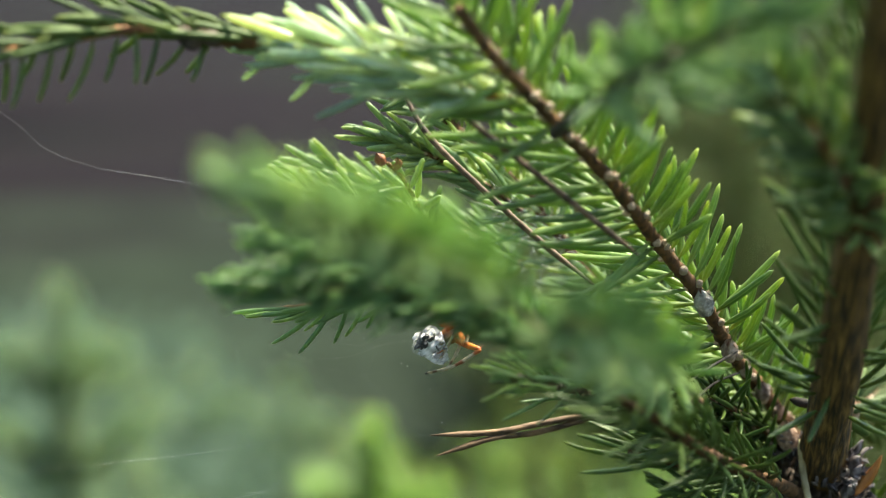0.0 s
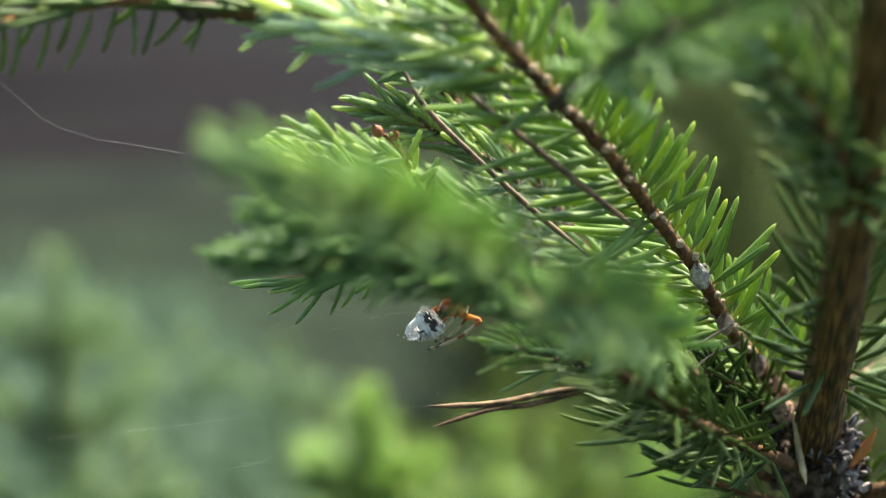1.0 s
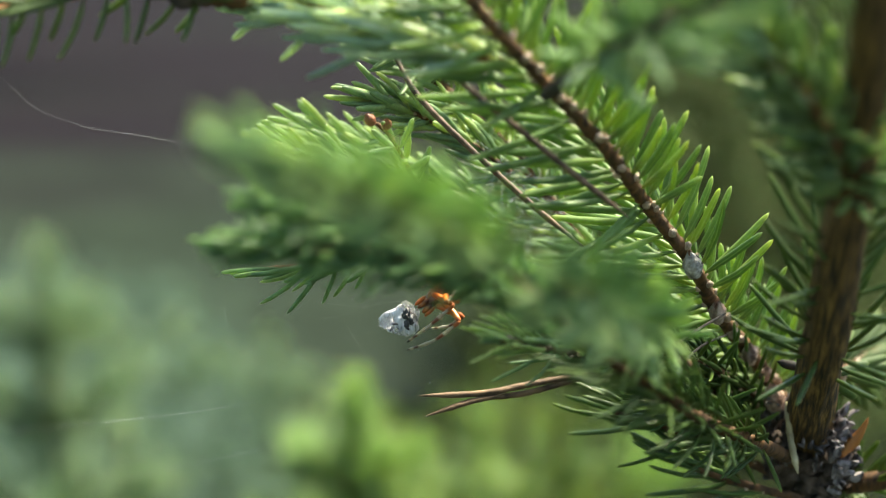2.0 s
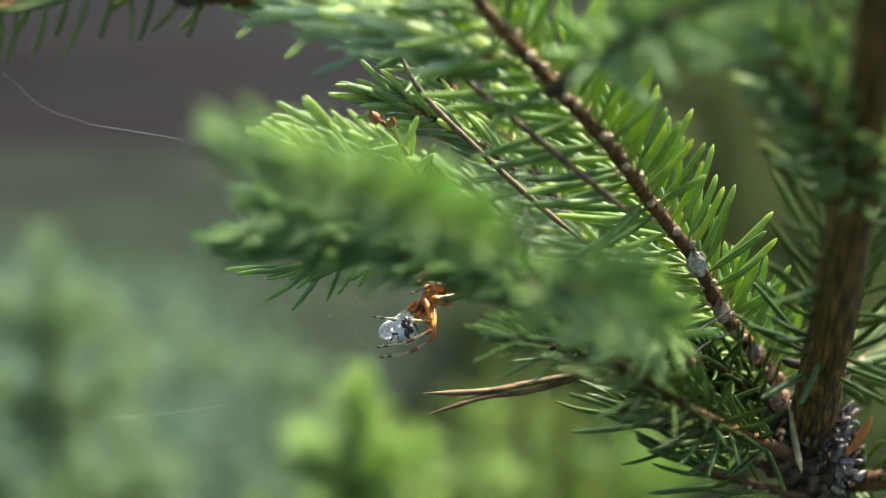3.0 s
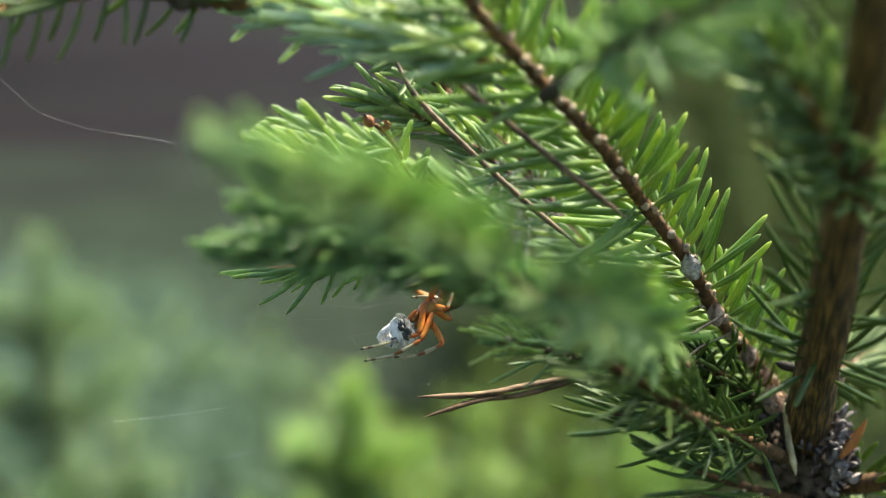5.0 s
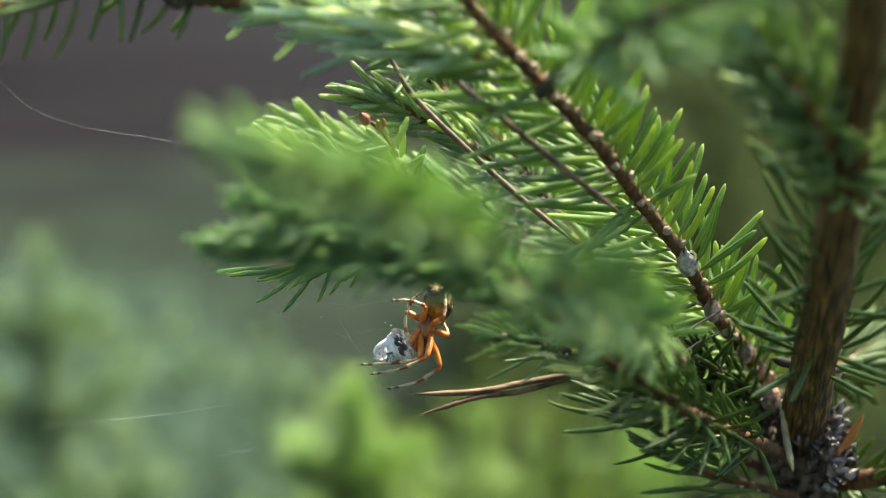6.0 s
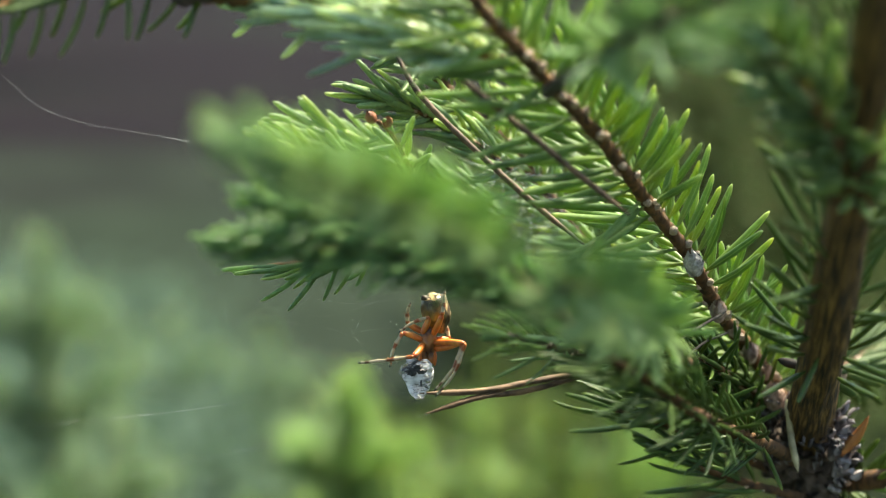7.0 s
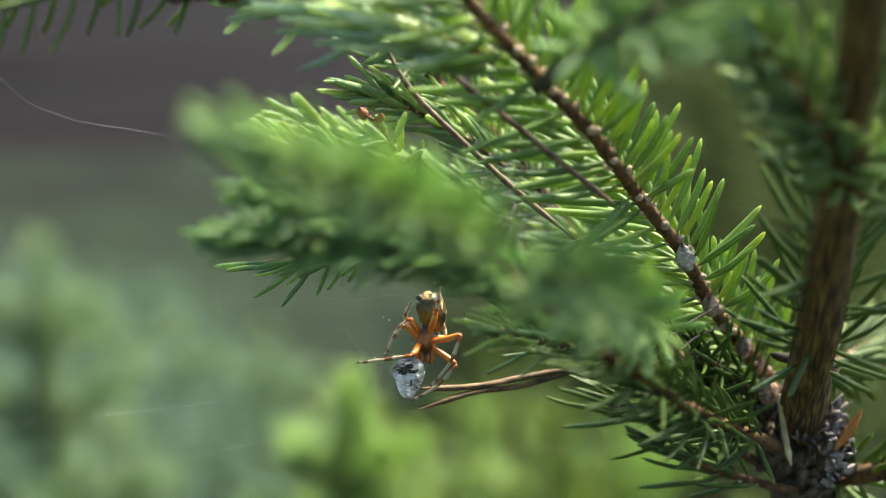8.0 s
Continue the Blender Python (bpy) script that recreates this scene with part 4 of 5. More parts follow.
thread([(-0.0262, 0.0115, 0.5177), (-0.0169, 0.0114, 0.5166), (-0.0076, 0.0115, 0.5176), (0.0019, 0.0150, 0.5136)], 0.000012)
thread([(-0.0284, 0.0110, 0.5142), (-0.0214, 0.0111, 0.5146), (-0.0138, 0.0105, 0.5174), (-0.0098, 0.0106, 0.5180)], 0.000008)
thread([(-0.0261, 0.0110, 0.5071), (-0.0185, 0.0105, 0.5107), (-0.0098, 0.0107, 0.5119)], 0.000007)


def specks():
    """Dust and tiny drops that hang in the web."""
    rng = np.random.default_rng(31)
    made = []
    for k in range(20):
        bm = bmesh.new()
        bmesh.ops.create_icosphere(bm, subdivisions=1, radius=1.0)
        x, up = rng.uniform(-235, 10), rng.uniform(-150, 120)
        c = PLANE @ Vector((x * UNIT, up * UNIT, rng.uniform(-30, 30) * UNIT))
        big = rng.uniform(0.00006, 0.00012) * (1.5 if k % 9 == 0 else 1)
        for v in bm.verts:
            v.co = c + Vector((v.co.x, v.co.y, v.co.z * 0.8)) * big
        part("speck", bm, SILK_SPECK, web)


specks()


def cobweb():
    rng = np.random.default_rng(12)
    verts, faces, base = [], [], 0
    a, b = np.array((0.0091, 0.0288, 0.5427)), np.array((0.0243, 0.0318, 0.5290))
    side = np.array((0.01, -0.002, 0.012))
    for k in range(150):
        p = a + (b - a) * rng.random() + side * rng.uniform(-0.7, 0.45)
        q = p + (b - a) * rng.uniform(-0.3, 0.3) + side * rng.uniform(-0.5, 0.5) + rng.normal(size=3) * 0.0012
        mid = (p + q) / 2 + np.array((0, 0, -0.0012 * rng.random()))
        place, way, at = spline([p, mid, q], 0.003)
        v, f, uv = tube(place, way, [0.00004] * len(place), 4)
        verts += v
        faces += [tuple(i + base for i in face) for face in f]
        base += len(v)
    ob = finish("cobweb", verts, faces, SILK_OLD)
    return tagged(ob, "dusty grey cobweb tangled behind the main branch", "web")


cobweb()

# ---- spider ----
def at_plane(x, up, ahead=0.0):
    """A place in the upright plane in which the spider hangs, in units right, up and away."""
    return PLANE @ Vector((x * UNIT, up * UNIT, -ahead * UNIT))


BASIS = START.to_3x3() @ Matrix(((1, 0, 0), (0, 0, 1), (0, -1, 0)))
spider = tagged(new("spider"), "orange spider with banded legs and marbled cream abdomen", "spider")


def ball(centre, axes, seed=0, lumps=0.0, shape=None, cuts=4):
    bm = bmesh.new()
    bmesh.ops.create_icosphere(bm, subdivisions=cuts, radius=1.0)
    for v in bm.verts:
        n = v.co.copy()
        k = 1 + lumps * noise.noise(n * 2.2 + Vector((seed, 0, 0))) + lumps * 0.4 * noise.noise(n * 5 + Vector((0, seed, 0)))
        p = n * k
        if shape:
            p = shape(p)
        v.co = Vector((p.x * axes[0] * UNIT, p.y * axes[1] * UNIT, p.z * axes[2] * UNIT)) + Vector(centre) * UNIT
    return bm


def egg(p):
    return Vector((p.x * (1 + 0.16 * p.z), p.y * (1 + 0.16 * p.z), p.z))


abdomen = part("abdomen", ball((0, 0, 0), (26, 26, 36), 2, 0.12, egg), ABDOMEN, spider, "marbled cream, black and olive abdomen")
abdomen.matrix_local = pose(12 * UNIT, 8 * UNIT, 50 * UNIT, 0, -14, 0)
part("spinneret", ball((-9, -4, 76), (7, 7, 5), 4, 0.3, None, 3), SPINNERET, spider, "dark rear end of the abdomen")
part("cephalothorax", ball((0, 0, -1), (16, 14, 27), 5, 0.08), CARAPACE, spider, "orange-brown head and chest")
part("waist", ball((1, 1, 25), (7, 7, 9), 1, 0.0, None, 2), CARAPACE, spider)
for sx_ in (-1, 1):
    part("jaw", ball((sx_ * 6, -7, -30), (6, 6, 12), sx_ + 3, 0.05, None, 3), CARAPACE, spider)
    part("feeler", ball((sx_ * 13, -10, -30), (3.5, 3.5, 13), sx_ + 6, 0.05, None, 3), LEG_UPPER, spider)

# hip right, away, up; upper and lower length; way the knee points
LEGS = {
    "a": ((-9, -8, -6), 52, 108, (0.9, -0.5, -0.6)),
    "b": ((10, -8, -2), 58, 110, (1.0, -0.3, 0.35)),
    "c": ((11, -6, -14), 54, 102, (1.0, -0.2, -0.5)),
    "d": ((-10, -6, 12), 34, 62, (-0.6, -0.3, 1.0)),
    "e": ((-11, -6, 2), 38, 66, (-0.8, -0.3, 0.7)),
    "f": ((8, -10, 12), 44, 46, (0.5, -1.0, 0.1)),
    "g": ((-9, 4, 16), 32, 42, (-1.0, 0.2, 0.2)),
    "h": ((11, 4, 4), 32, 44, (0.9, 0.8, 0.3)),
}


def limb(name, length, r0, r1, bow, mat, parent):
    place, way, at = spline([(0, 0, 0), (0, bow * length * UNIT, length * 0.5 * UNIT), (0, 0, length * UNIT)], 2.5 * UNIT)
    n = len(place)
    radii = []
    for s in np.linspace(0, 1, n):
        swell = 1 + 0.22 * math.sin(math.pi * min(1, s * 1.1)) if mat is LEG_UPPER else 1 + 0.16 * math.cos(s * 3.1 * 2 * math.pi)
        end = min(1, 0.55 + 8 * s, 0.3 + 9 * (1 - s))
        radii.append((r0 + (r1 - r0) * s) * swell * end * UNIT)
    v, f, uv = tube(place, way, radii, 10)
    # stiff hairs along the limb
    rng = np.random.default_rng(int(length))
    verts, faces, uvs = list(v), list(f), list(uv)
    for k in range(int(length * 0.55)):
        i = int(rng.integers(1, n - 1))
        t = rng.random() * 6.28
        out = np.array((math.cos(t), math.sin(t), 0.5))
        side = np.array((-math.sin(t), math.cos(t), 0))
        base = len(verts)
        p = place[i] + np.array((math.cos(t), math.sin(t), 0)) * radii[i] * 0.8
        for q in (p + side * 0.35 * UNIT, p - side * 0.35 * UNIT, p + np.array((0, 0, 0.5)) * UNIT, p + out * rng.uniform(3, 6) * UNIT):
            verts.append(q)
            uvs.append(uv[i * 10])
        faces += [(base, base + 1, base + 3), (base + 1, base + 2, base + 3), (base + 2, base, base + 3)]
    return finish(name, verts, faces, mat, parent, uvs)


# the way the knee points once the prey hangs below
LATER = {"a": (-0.1, -1.0, -0.35)}
LEG_PAIRS = {}
for key, (hip, upper, lower, pole) in LEGS.items():
    thigh = limb("leg", upper, 5.0, 4.6, 0.03, LEG_UPPER, spider)
    shin = limb("lower_leg", lower, 3.9, 2.0, 0.02 if key == "a" else 0.08, LEG_LOWER, thigh)
    LEG_PAIRS[key] = (thigh, shin)


# ---- prey ----
def drop_shape(p):
    """Blunt above, drawn out and flattened towards -z, with the corners that tight silk pulls."""
    k = 1.0 if p.z > -0.1 else 1 - 0.50 * min(1, (-p.z - 0.1) / 0.9)
    pull = 0.0
    for c in CORNERS:
        pull += 0.34 * max(0.0, p.normalized().dot(c) - 0.80) / 0.20
    q = p * (0.88 + pull)
    return Vector((q.x * k + 0.12 * p.z * p.z, q.y * k, q.z * (1.28 if p.z < 0 else 0.95)))


CORNERS = [Vector(c).normalized() for c in ((0.7, -0.3, 0.7), (-0.8, -0.4, 0.4), (0.6, -0.5, -0.5), (-0.5, -0.2, -0.9), (0.35, 0.3, -0.95), (-0.1, -0.8, 0.6), (-0.4, 0.5, 0.8), (0.9, 0.4, 0.0))]
prey = part("wrapped_prey", ball((0, 0, 0), (28, 24, 30), 7, 0.16, drop_shape, 5), WRAP, None)
tagged(prey, "dark insect wrapped in white silk held by the spider", "prey")
core = part("insect_body", ball((3, 1, 6), (20, 17, 21), 3, 0.15, None, 4), SHELL_VEILED, prey, "dark insect body showing through the silk")
part("insect_head", ball((0, -22, 11), (13, 6.5, 8), 6, 0.95, None, 4), SHELL_VEILED, prey, "dark insect head at the surface of the silk")
for k, (x, y, z, wide, tall, tilt) in enumerate(((21, -10, -4, 2.6, 8, -25), (15, -12, -20, 2.4, 7, -50), (20, -8, 12, 2.4, 6, 20), (-19, -12, 14, 2.6, 7, 60), (8, -18, -12, 2.4, 8, 10), (15, -17, 6, 2.6, 8, 50))):
    stub = part("insect_leg", ball((0, 0, 0), (wide, 3.0, tall), k + 2, 0.3, None, 2), SHELL_VEILED, prey)
    stub.matrix_local = pose(x * UNIT, y * UNIT, z * UNIT, 0, tilt, 0)

# ---- background ----
LOW = [needle_shape(c, 3, 7) for c in (0.03, 0.08)]


def sapling(tip, mat, seed, label, whorl_gap=0.06, reach=0.5, per_cm=7, length=0.019, width=0.0026):
    """A spruce seedling: leader, whorls of side shoots, needles all along."""
    rng = np.random.default_rng(seed)
    ob = tagged(new("spruce_sapling"), label, "sapling")
    tip = np.array(tip)
    ob.location = (tip[0], tip[1], 0)
    line = [np.array((rng.uniform(-0.01, 0.01), rng.uniform(-0.01, 0.01), -0.03)), np.array((0.004, 0.0, tip[2] * 0.5)), np.array((0, 0, tip[2]))]
    place, way, at = spline(line, 0.01)
    v, f, uv = tube(place, way, [0.0045 - 0.0033 * s for s in np.linspace(0, 1, len(place))], 7, 0.1, seed)
    finish("stem", v, f, BARK_TWIG, ob, uv)
    frames = needle_frames(line, per_cm, length, 48, seed, 0.002, 0.001, start=0.25)
    down, level = whorl_gap, 0
    while down < min(0.42, tip[2] * 0.85):
        for k in range(5):
            t = 2 * math.pi * (k + 0.5 * (level % 2)) / 5 + rng.uniform(-0.25, 0.25)
            far = min(0.2, 0.02 + reach * down * rng.uniform(0.75, 1.1))
            rise = far * (0.75 - 0.9 * down)
            foot_ = np.array((0, 0, tip[2] - down))
            out = np.array((math.cos(t), math.sin(t), 0))
            pts = [foot_, foot_ + out * far * 0.5 + np.array((0, 0, rise * 0.4)), foot_ + out * far + np.array((0, 0, rise))]
            place, way, at = spline(pts, 0.012)
            v, f, uv = tube(place, way, [0.0018 - 0.001 * s for s in np.linspace(0, 1, len(place))], 5)
            finish("branch", v, f, BARK_TWIG, ob, uv)
            frames += needle_frames(pts, per_cm, length * 0.9, 48, seed * 31 + level * 7 + k, 0.0015, 0.001)
        down += whorl_gap * rng.uniform(0.85, 1.2)
        level += 1
    verts, faces, uvs, b = [], [], [], 0
    for p, d, bend, grow, which in frames:
        vv, ff, uu, curve = LOW[which % 2]
        side = np.cross(d, bend)
        x = vv[:, 0] * width + curve * grow * vv[:, 2] ** 2
        verts.append(p + np.outer(x, bend) + np.outer(vv[:, 1] * width, side) + np.outer(vv[:, 2] * grow, d))
        faces += [tuple(i + b for i in face) for face in ff]
        uvs.append(uu)
        b += len(vv)
    tagged(finish("needles", np.concatenate(verts), faces, mat, ob, np.concatenate(uvs)), kind="stuff")
    return ob


BRIGHT = "small yellow-green spruce seedling on the forest floor"
HAZY = "small spruce seedling on the forest floor, haze in its pale blue-green"
SHADE_CASTER = "unseen tall spruce sapling added to shade the young spruce"
SHADED = "spruce seedling with shade put in its dark green colour"
# Sapling added out of view to shade the lower right foliage.
sapling((0.315, 0.105, 1.08), NEEDLE_DEEP, 50, SHADE_CASTER, reach=0.32, per_cm=10, length=0.016, width=0.0017)
sapling((-0.0447, 0.7279, 0.3556), NEEDLE_YELLOW, 51, BRIGHT, reach=0.26, per_cm=18, length=0.021, width=0.0028, whorl_gap=0.05)
sapling((-0.0231, 0.7742, 0.3252), NEEDLE_FRESH, 56, BRIGHT, reach=0.26, per_cm=11)
sapling((0.0325, 1.3697, 0.2513), NEEDLE_FRESH, 66, BRIGHT, reach=0.4, per_cm=9)
sapling((0.0596, 1.1723, 0.2842), NEEDLE_FRESH, 67, BRIGHT, reach=0.4, per_cm=9)
sapling((0.0192, 0.8735, 0.3134), NEEDLE_YELLOW, 57, BRIGHT, reach=0.26, per_cm=9)
sapling((0.0953, 0.7772, 0.3469), NEEDLE_YELLOW, 64, BRIGHT, reach=0.4, per_cm=12)
sapling((0.0520, 0.6279, 0.3621), NEEDLE_FRESH, 54, BRIGHT, reach=0.26, per_cm=11, length=0.023)
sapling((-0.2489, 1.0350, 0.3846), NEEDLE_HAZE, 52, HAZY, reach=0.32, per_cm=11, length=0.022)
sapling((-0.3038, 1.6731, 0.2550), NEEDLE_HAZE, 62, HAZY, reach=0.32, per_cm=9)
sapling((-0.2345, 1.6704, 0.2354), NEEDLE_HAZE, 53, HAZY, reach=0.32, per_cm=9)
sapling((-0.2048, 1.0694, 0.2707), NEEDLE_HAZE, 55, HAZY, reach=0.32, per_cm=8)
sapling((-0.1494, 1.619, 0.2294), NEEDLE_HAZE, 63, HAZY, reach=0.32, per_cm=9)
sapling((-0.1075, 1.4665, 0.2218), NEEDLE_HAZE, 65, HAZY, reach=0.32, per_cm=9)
# No tree shades these seedlings; their dark needle colour holds the shade.
sapling((0.2201, 1.6138, 0.5514), NEEDLE_SHADED, 58, SHADED, reach=0.7)
sapling((0.0757, 2.4173, 0.5200), NEEDLE_SHADED, 59, SHADED, reach=0.7)
sapling((0.3913, 2.0227, 0.5867), NEEDLE_SHADED, 60, SHADED, reach=0.7)
sapling((0.1598, 1.9008, 0.4376), NEEDLE_SHADED, 61, SHADED, reach=0.7)
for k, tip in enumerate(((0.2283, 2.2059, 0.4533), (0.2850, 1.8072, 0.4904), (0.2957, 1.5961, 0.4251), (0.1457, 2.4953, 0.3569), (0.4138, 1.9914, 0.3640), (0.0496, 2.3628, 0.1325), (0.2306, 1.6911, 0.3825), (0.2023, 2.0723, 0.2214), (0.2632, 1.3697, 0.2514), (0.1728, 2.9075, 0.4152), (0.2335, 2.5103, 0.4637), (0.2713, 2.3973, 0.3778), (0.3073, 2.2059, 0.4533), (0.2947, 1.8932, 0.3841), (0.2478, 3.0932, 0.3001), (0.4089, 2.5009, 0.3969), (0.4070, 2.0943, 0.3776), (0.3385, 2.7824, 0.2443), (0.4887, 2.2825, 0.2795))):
    sapling(tip, NEEDLE_SHADED, 70 + k, SHADED, reach=0.7)


def undergrowth():
    """Low leafy cover on the forest floor."""
    rng = np.random.default_rng(77)
    verts, faces = [], []
    clumps = []
    while len(clumps) < 1000:
        r, t = 5.5 * rng.random() ** 0.6, rng.random() * 2 * math.pi
        x, y = r * math.cos(t), r * math.sin(t)
        slope = x / (y + 0.5) if y > 0.3 else 9.0
        glade = -0.3 < slope < 0.3 and (y > 2.5 or slope > -0.088)
        if r > 0.9 and not glade and noise.noise(Vector((x * 1.6, y * 1.1, 5.0))) > (-0.3 if -0.3 < slope < 0 else 0.05):
            clumps.append((x, y))
    for k in range(330):
        y = min(2.0, rng.normal(1.6, 0.28))
        clumps.append(((-0.126 - abs(rng.normal(0, 0.09))) * (y + 0.5), y))
    for x, y in clumps:
        tall = rng.uniform(0.15, 0.24)
        for k in range(int(rng.integers(60, 90))):
            t, rad = rng.random() * 6.28, rng.random() ** 0.5 * 0.13
            p = np.array((x + rad * math.cos(t), y + rad * math.sin(t), tall * rng.random() ** 0.6))
            d = np.array((math.cos(t + rng.normal(0, 0.8)), math.sin(t + rng.normal(0, 0.8)), rng.uniform(-0.2, 0.7)))
            d /= np.linalg.norm(d)
            s, up = side_of(d)
            l, w = rng.uniform(0.011, 0.020), rng.uniform(0.005, 0.008)
            base = len(verts)
            for u, v_, h in ((0, 0, 0), (0.35, 0.8, 0.12), (0.35, -0.8, 0.12), (0.4, 0, 0.0), (0.75, 0.7, 0.1), (0.75, -0.7, 0.1), (0.8, 0, -0.02), (1.05, 0, -0.12)):
                verts.append(p + d * u * l + s * v_ * w + up * h * l)
            faces += [(base, base + 3, base + 1), (base, base + 2, base + 3), (base + 1, base + 3, base + 6, base + 4), (base + 3, base + 2, base + 5, base + 6), (base + 4, base + 6, base + 7), (base + 6, base + 5, base + 7)]
    ob = finish("undergrowth", verts, faces, SHRUB_LEAF)
    return tagged(ob, "low pale green leafy undergrowth on the forest floor", "undergrowth", kind="stuff")


undergrowth()


def thicket():
    """A leafy thicket added behind the young spruce; forest shade is in its dark colour."""
    rng = np.random.default_rng(81)
    verts, faces = [], []
    for k in range(190):
        y = rng.uniform(2.3, 4.6)
        x = rng.uniform(0.10, 0.27) * (y + 0.5)
        tall = rng.uniform(0.30, 0.62)
        for n in range(110):
            t, rad = rng.random() * 6.28, rng.random() ** 0.5 * 0.20
            p = np.array((x + rad * math.cos(t), y + rad * math.sin(t), tall * rng.random() ** 0.8))
            d = np.array((math.cos(t + rng.normal(0, 0.8)), math.sin(t + rng.normal(0, 0.8)), rng.uniform(-0.3, 0.6)))
            d /= np.linalg.norm(d)
            side, up = side_of(d)
            l, w = rng.uniform(0.025, 0.045), rng.uniform(0.010, 0.018)
            base = len(verts)
            for u, v_, h in ((0, 0, 0), (0.5, 0.8, 0.12), (0.5, -0.8, 0.12), (0.55, 0, 0.0), (1.05, 0, -0.12)):
                verts.append(p + d * u * l + side * v_ * w + up * h * l)
            faces += [(base, base + 3, base + 1), (base, base + 2, base + 3), (base + 1, base + 3, base + 4), (base + 3, base + 2, base + 4)]
    return tagged(finish("thicket", verts, faces, THICKET_LEAF), "leafy thicket added with forest shade in its dark green", "undergrowth", kind="stuff")


thicket()


def forest_tree(seed):
    """A tall spruce: tapered trunk, drooping limbs, foliage in many small sprays."""
    rng = np.random.default_rng(seed)
    ob = tagged(new("forest_spruce"), "tall dark spruce in the forest behind", "tree", "forest trees")
    high = 11.0
    place, way, at = spline([(0, 0, -0.3), (0.03, 0.02, high * 0.5), (0, 0, high)], 0.3)
    v, f, uv = tube(place, way, [0.14 - 0.13 * s for s in np.linspace(0, 1, len(place))], 12, 0.06, seed)
    finish("trunk", v, f, TRUNK, ob, uv)
    verts, faces = [], []
    limbs_v, limbs_f, lb = [], [], 0
    z = 2.2
    while z < high - 0.2:
        far = 1.9 * (1 - z / high) + 0.15
        for k in range(7):
            t = rng.random() * 6.28
            out = np.array((math.cos(t), math.sin(t), 0))
            pts = [np.array((0, 0, z)), np.array((0, 0, z + 0.08)) + out * far * 0.5, np.array((0, 0, z - 0.3 * far)) + out * far]
            place, way, at = spline(pts, 0.12)
            v, f, uv = tube(place, way, [0.022 - 0.016 * s for s in np.linspace(0, 1, len(place))], 5)
            limbs_v += v
            limbs_f += [tuple(i + lb for i in face) for face in f]
            lb += len(v)
            for i in range(2, len(place)):
                for m in range(5):
                    d = way[i] + rng.normal(0, 0.7, 3) + np.array((0, 0, -0.25))
                    d /= np.linalg.norm(d)
                    s, up = side_of(d)
                    l, w = rng.uniform(0.12, 0.26), rng.uniform(0.025, 0.05)
                    base = len(verts)
                    p = place[i]
                    for u, q, h in ((0, 0, 0), (0.5, 1, 0.15), (0.5, -1, 0.15), (0.55, 0, -0.1), (1, 0, -0.1)):
                        verts.append(p + d * u * l + s * q * w + up * h * w)
                    faces += [(base, base + 3, base + 1), (base, base + 2, base + 3), (base + 1, base + 3, base + 4), (base + 3, base + 2, base + 4)]
        z += rng.uniform(0.28, 0.4)
    crown = finish("crown", verts, faces, CROWN_LEAF, ob)
    finish("limbs", limbs_v, limbs_f, TRUNK, crown)
    return ob


first = forest_tree(5)
first.matrix_basis = pose(-1.9, 8.5, 0, 0, 0, 0)
for k, (x, y) in enumerate(((7.6, 10.2), (9.2, 9.0), (8.3, 6.4), (10.6, 7.2), (11.6, 10.5), (-4.6, 7.4), (-3.3, 12.5), (9.8, 2.4), (-7.0, 11.5), (-6.5, 2.5), (9.0, -2.2), (-5.0, -4.5), (0.8, -7.5), (9.4, 16.5), (-5.6, 16.5), (10.6, 13.5), (-9.5, -1.0))):
    copy_thing(first, pose(x, y, 0, 0, 0, 47 * k))


# ---- what moves ----
# seconds; units right, up of the start; degrees of turn to the right
BODY = [
    (0, 24, 88, 55), (0.5, 17, 89, 60), (0.8, 14, 88, 55), (1, 28, 88, 50), (1.5, 25, 90, 50), (3, -3, 76, 46), (3.5, -15, 71, 66),
    (4, -8, 62, 60), (4.5, -3, 68, 54), (5.8, 18, 35, 18), (6, 6, 22, 12), (6.5, 11, 59, 28), (6.7, -1, 15, 12), (7, 1, 1, 2),
    (7.5, 9, -1, 0), (8, 8, -5, 0),
]
# seconds; units right, up; degrees by which its thin end turns from straight down, clockwise
BUNDLE = [
    (0, -16, 68, -40), (0.5, -28, 66, -25), (0.8, -11, 53, -10), (1, -15, 55, 60), (1.5, -37, 54, 85), (3, -51, 25, 80), (3.5, -66, 25, 85),
    (4, -65, 40, 90), (4.5, -60, 42, 80), (5.8, -29, -10, 60), (6, -47, -6, 70), (6.5, -56, 20, 66), (6.7, -50, -50, 22), (7, -20, -59, -5),
    (7.5, -22, -59, 5), (8, -24, -65, 0),
]
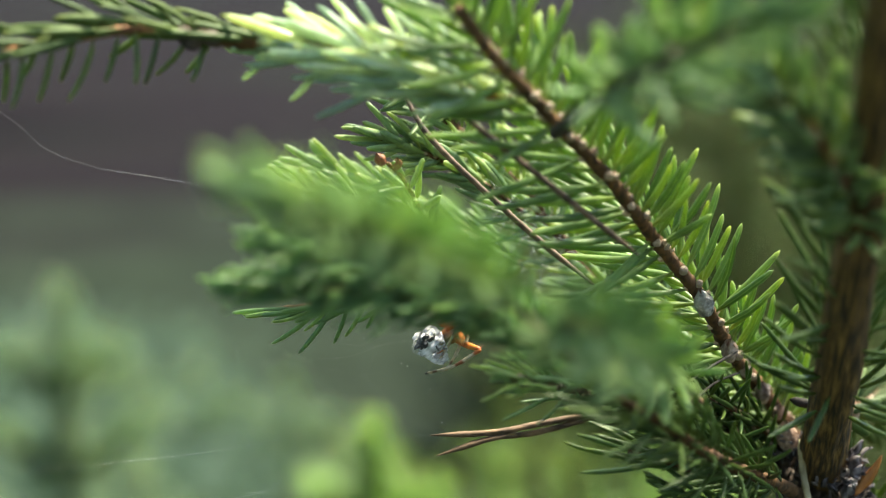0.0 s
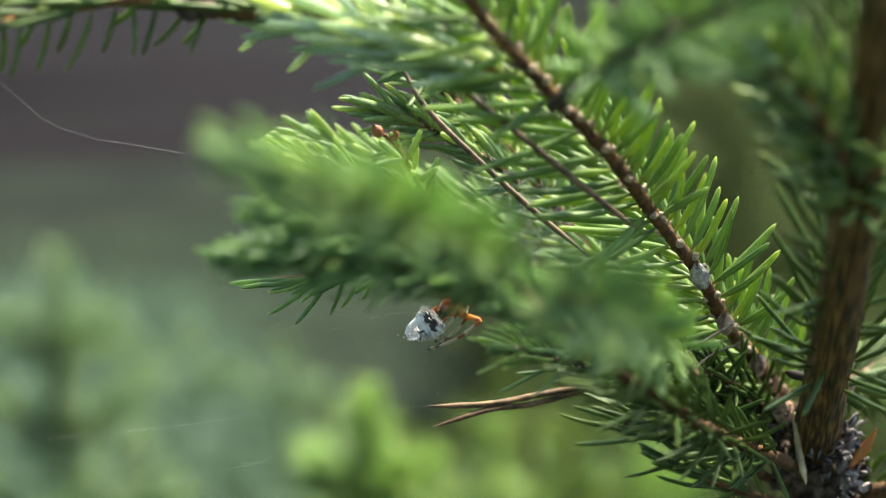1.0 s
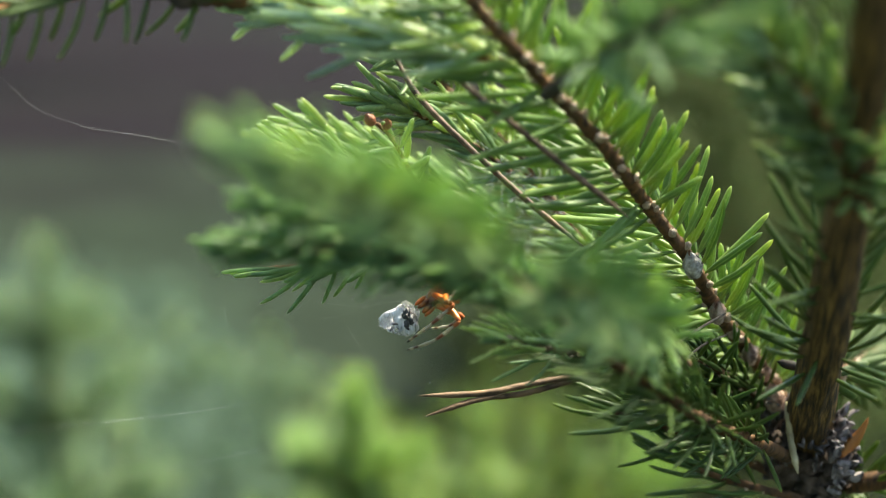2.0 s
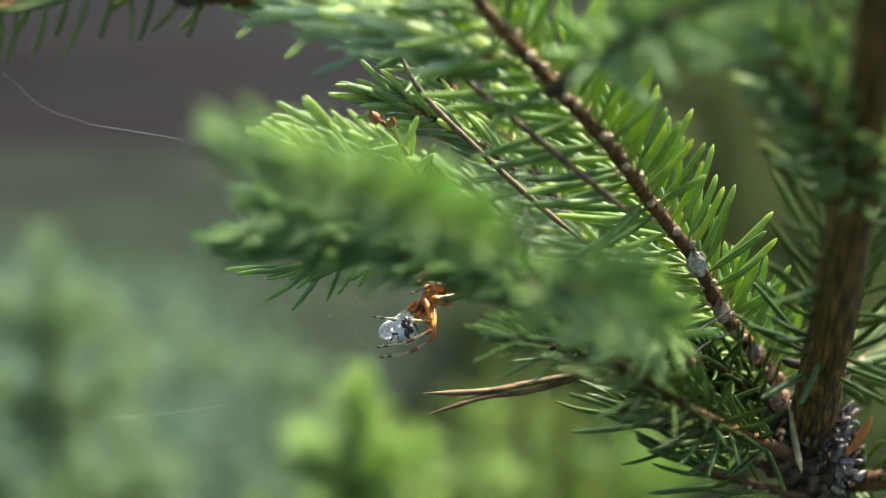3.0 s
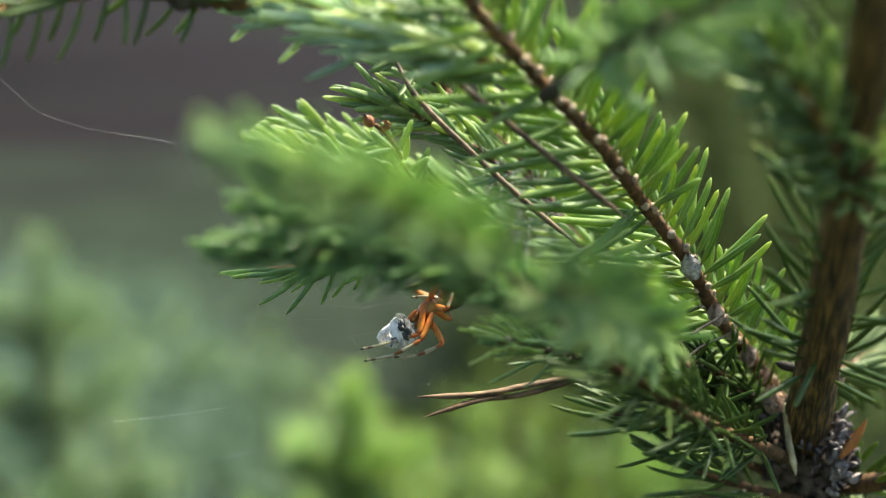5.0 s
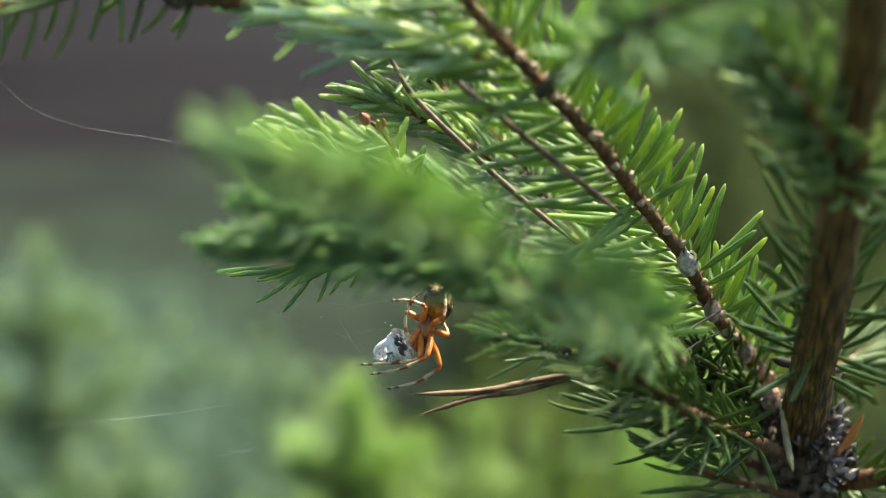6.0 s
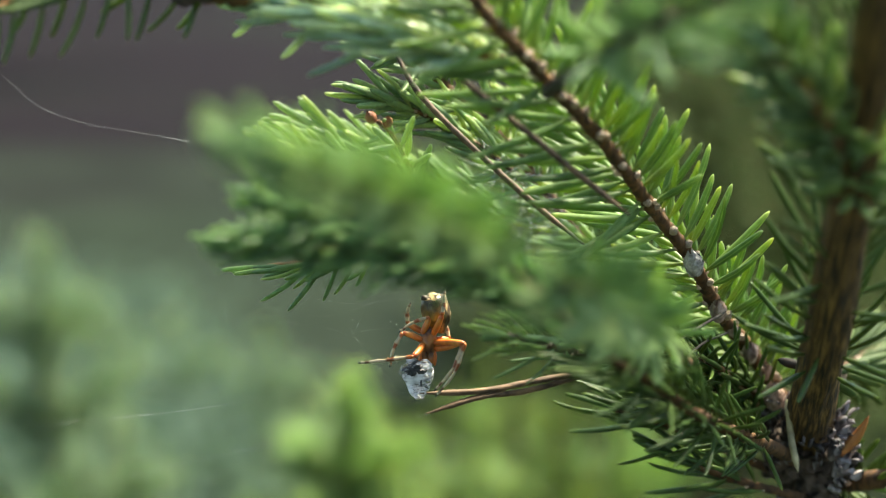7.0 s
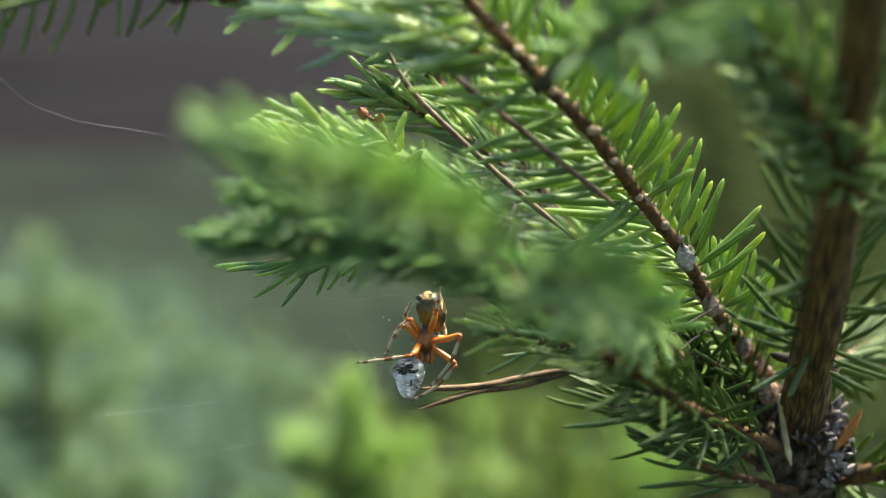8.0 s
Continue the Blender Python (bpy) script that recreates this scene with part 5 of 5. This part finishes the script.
# seconds; units right, up of each foot
FEET = {
    "a": [(0, -1, 38), (0.5, -17, 33), (1, -1, 23), (1.5, -8, 20), (2.2, -52, -1), (3, -103, 45), (3.5, -105, -12), (4, -118, -17), (4.5, -125, -14), (5.8, -88, -48),
          (6, -110, -38), (6.5, -121, -23), (7, -123, -37), (7.5, -116, -40), (8, -113, -44)],
    "b": [(0, -24, 18), (0.5, -29, -7), (0.8, -11, -2), (1, -13, 10), (1.5, -15, 10), (2.2, -52, -13), (3, -96, -9), (3.5, -91, -46), (4, -111, -36), (4.5, -115, -16),
          (5.8, -83, -97), (6, -92, -55), (6.5, -54, -38), (7, 13, -97), (7.5, 20, -94), (8, 16, -88)],
    "c": [(0, 14, 33), (0.5, -7, 13), (1, 6, 18), (1.5, 2, 7), (3, -90, -27), (3.5, -73, -32), (4, -63, -15), (4.5, -65, -9), (5.8, -58, -82),
          (6, -63, -81), (6.5, -59, -37), (7, 11, -87), (7.5, -3, -104), (8, -16, -111)],
    "d": [(0, -16, 118), (1.5, -8, 112), (3, -28, 105), (4, -39, 95), (4.5, -40, 93), (5.8, -45, 71), (6, -55, 75), (6.5, -48, 85), (7, -51, 17), (7.5, -66, -9),
          (8, -56, -15)],
    "e": [(0, -6, 108), (1.5, -3, 102), (3, -23, 85), (4, -29, 80), (5.8, -26, 63), (6, -27, 62), (6.5, -26, 75), (7, -67, -45), (7.5, -58, -39), (8, -62, -33)],
    "f": [(0, 54, 108), (1.5, 57, 112), (3, 42, 85), (4, 49, 99), (5.8, 42, 92), (6, 41, 86), (6.5, 49, 93), (7, 30, 93), (8, 35, 94)],
    "g": [(0, 24, 128), (1.5, 37, 122), (3, 7, 125), (4, 19, 120), (5.8, -8, 102), (6, -5, 87), (6.5, -6, 105), (7, -30, 70), (8, -16, 62)],
    "h": [(0, 39, 118), (1.5, 42, 112), (3, 12, 105), (4, 19, 90), (5.8, 37, 57), (6, 28, 46), (6.5, 29, 85), (7, 25, 45), (8, 33, 41)],
}


def between(rows, t):
    return [float(np.interp(t, [r[0] for r in rows], [r[k] for r in rows])) for k in range(1, len(rows[0]))]


def body_pose(t):
    x, up, turn = between(BODY, t)
    return Matrix.Translation(at_plane(x, up)) @ BASIS.to_4x4() @ pose(0, 0, 0, 0, turn, 0)


def aim(way, pole):
    """A turn that brings z onto way, with y away from the pole."""
    z = way.normalized()
    x = pole.cross(z)
    x.normalize()
    return Matrix((x, z.cross(x), z)).transposed()


def stride(key):
    """Knee and foot of a leg at each time, in the spider's own space."""
    hip, upper, lower, pole = LEGS[key]
    hip, pole = Vector(hip) * UNIT, Vector(pole).normalized()
    later = Vector(LATER.get(key, pole)).normalized()
    times = sorted({r[0] for r in FEET[key]} | {r[0] for r in BODY} | {1.8, 2.5, 2.75, 4.75, 5.0, 5.25, 5.5})
    thigh_rows, shin_rows = [], []
    a, b = upper * UNIT, lower * UNIT
    for t in times:
        back = body_pose(t).inverted()
        x, up = between(FEET[key], t)
        foot_at = back @ at_plane(x, up, {"h": 30, "f": -26}.get(key, -12))
        bend_to = (back.to_3x3() @ BASIS @ pole.lerp(later, min(max((t - 6.5) / 0.5, 0), 1))).normalized()
        reach = foot_at - hip
        far = min(max(reach.length, abs(a - b) * 1.05), (a + b) * 0.985)
        reach = reach.normalized()
        up_leg = (a * a + far * far - b * b) / (2 * far)
        out = math.sqrt(max(0.0, a * a - up_leg * up_leg))
        square = (bend_to - reach * bend_to.dot(reach)).normalized()
        knee = hip + reach * up_leg + square * out
        end = hip + reach * far
        turn_a = aim(knee - hip, square)
        turn_b = aim(end - knee, square)
        thigh_rows.append((t, Matrix.Translation(hip) @ turn_a.to_4x4()))
        shin_rows.append((t, Matrix.Translation((0, 0, a)) @ (turn_a.inverted() @ turn_b).to_4x4()))
    return thigh_rows, shin_rows


def motions():
    walk(spider, [(r[0], body_pose(r[0])) for r in BODY])
    walk(prey, [(t, Matrix.Translation(at_plane(x, up, -8)) @ BASIS.to_4x4() @ pose(0, 0, 0, 0, turn, 0)) for t, x, up, turn in BUNDLE])
    for key, (thigh, shin) in LEG_PAIRS.items():
        upper_rows, lower_rows = stride(key)
        walk(thigh, upper_rows)
        walk(shin, lower_rows)


motions()
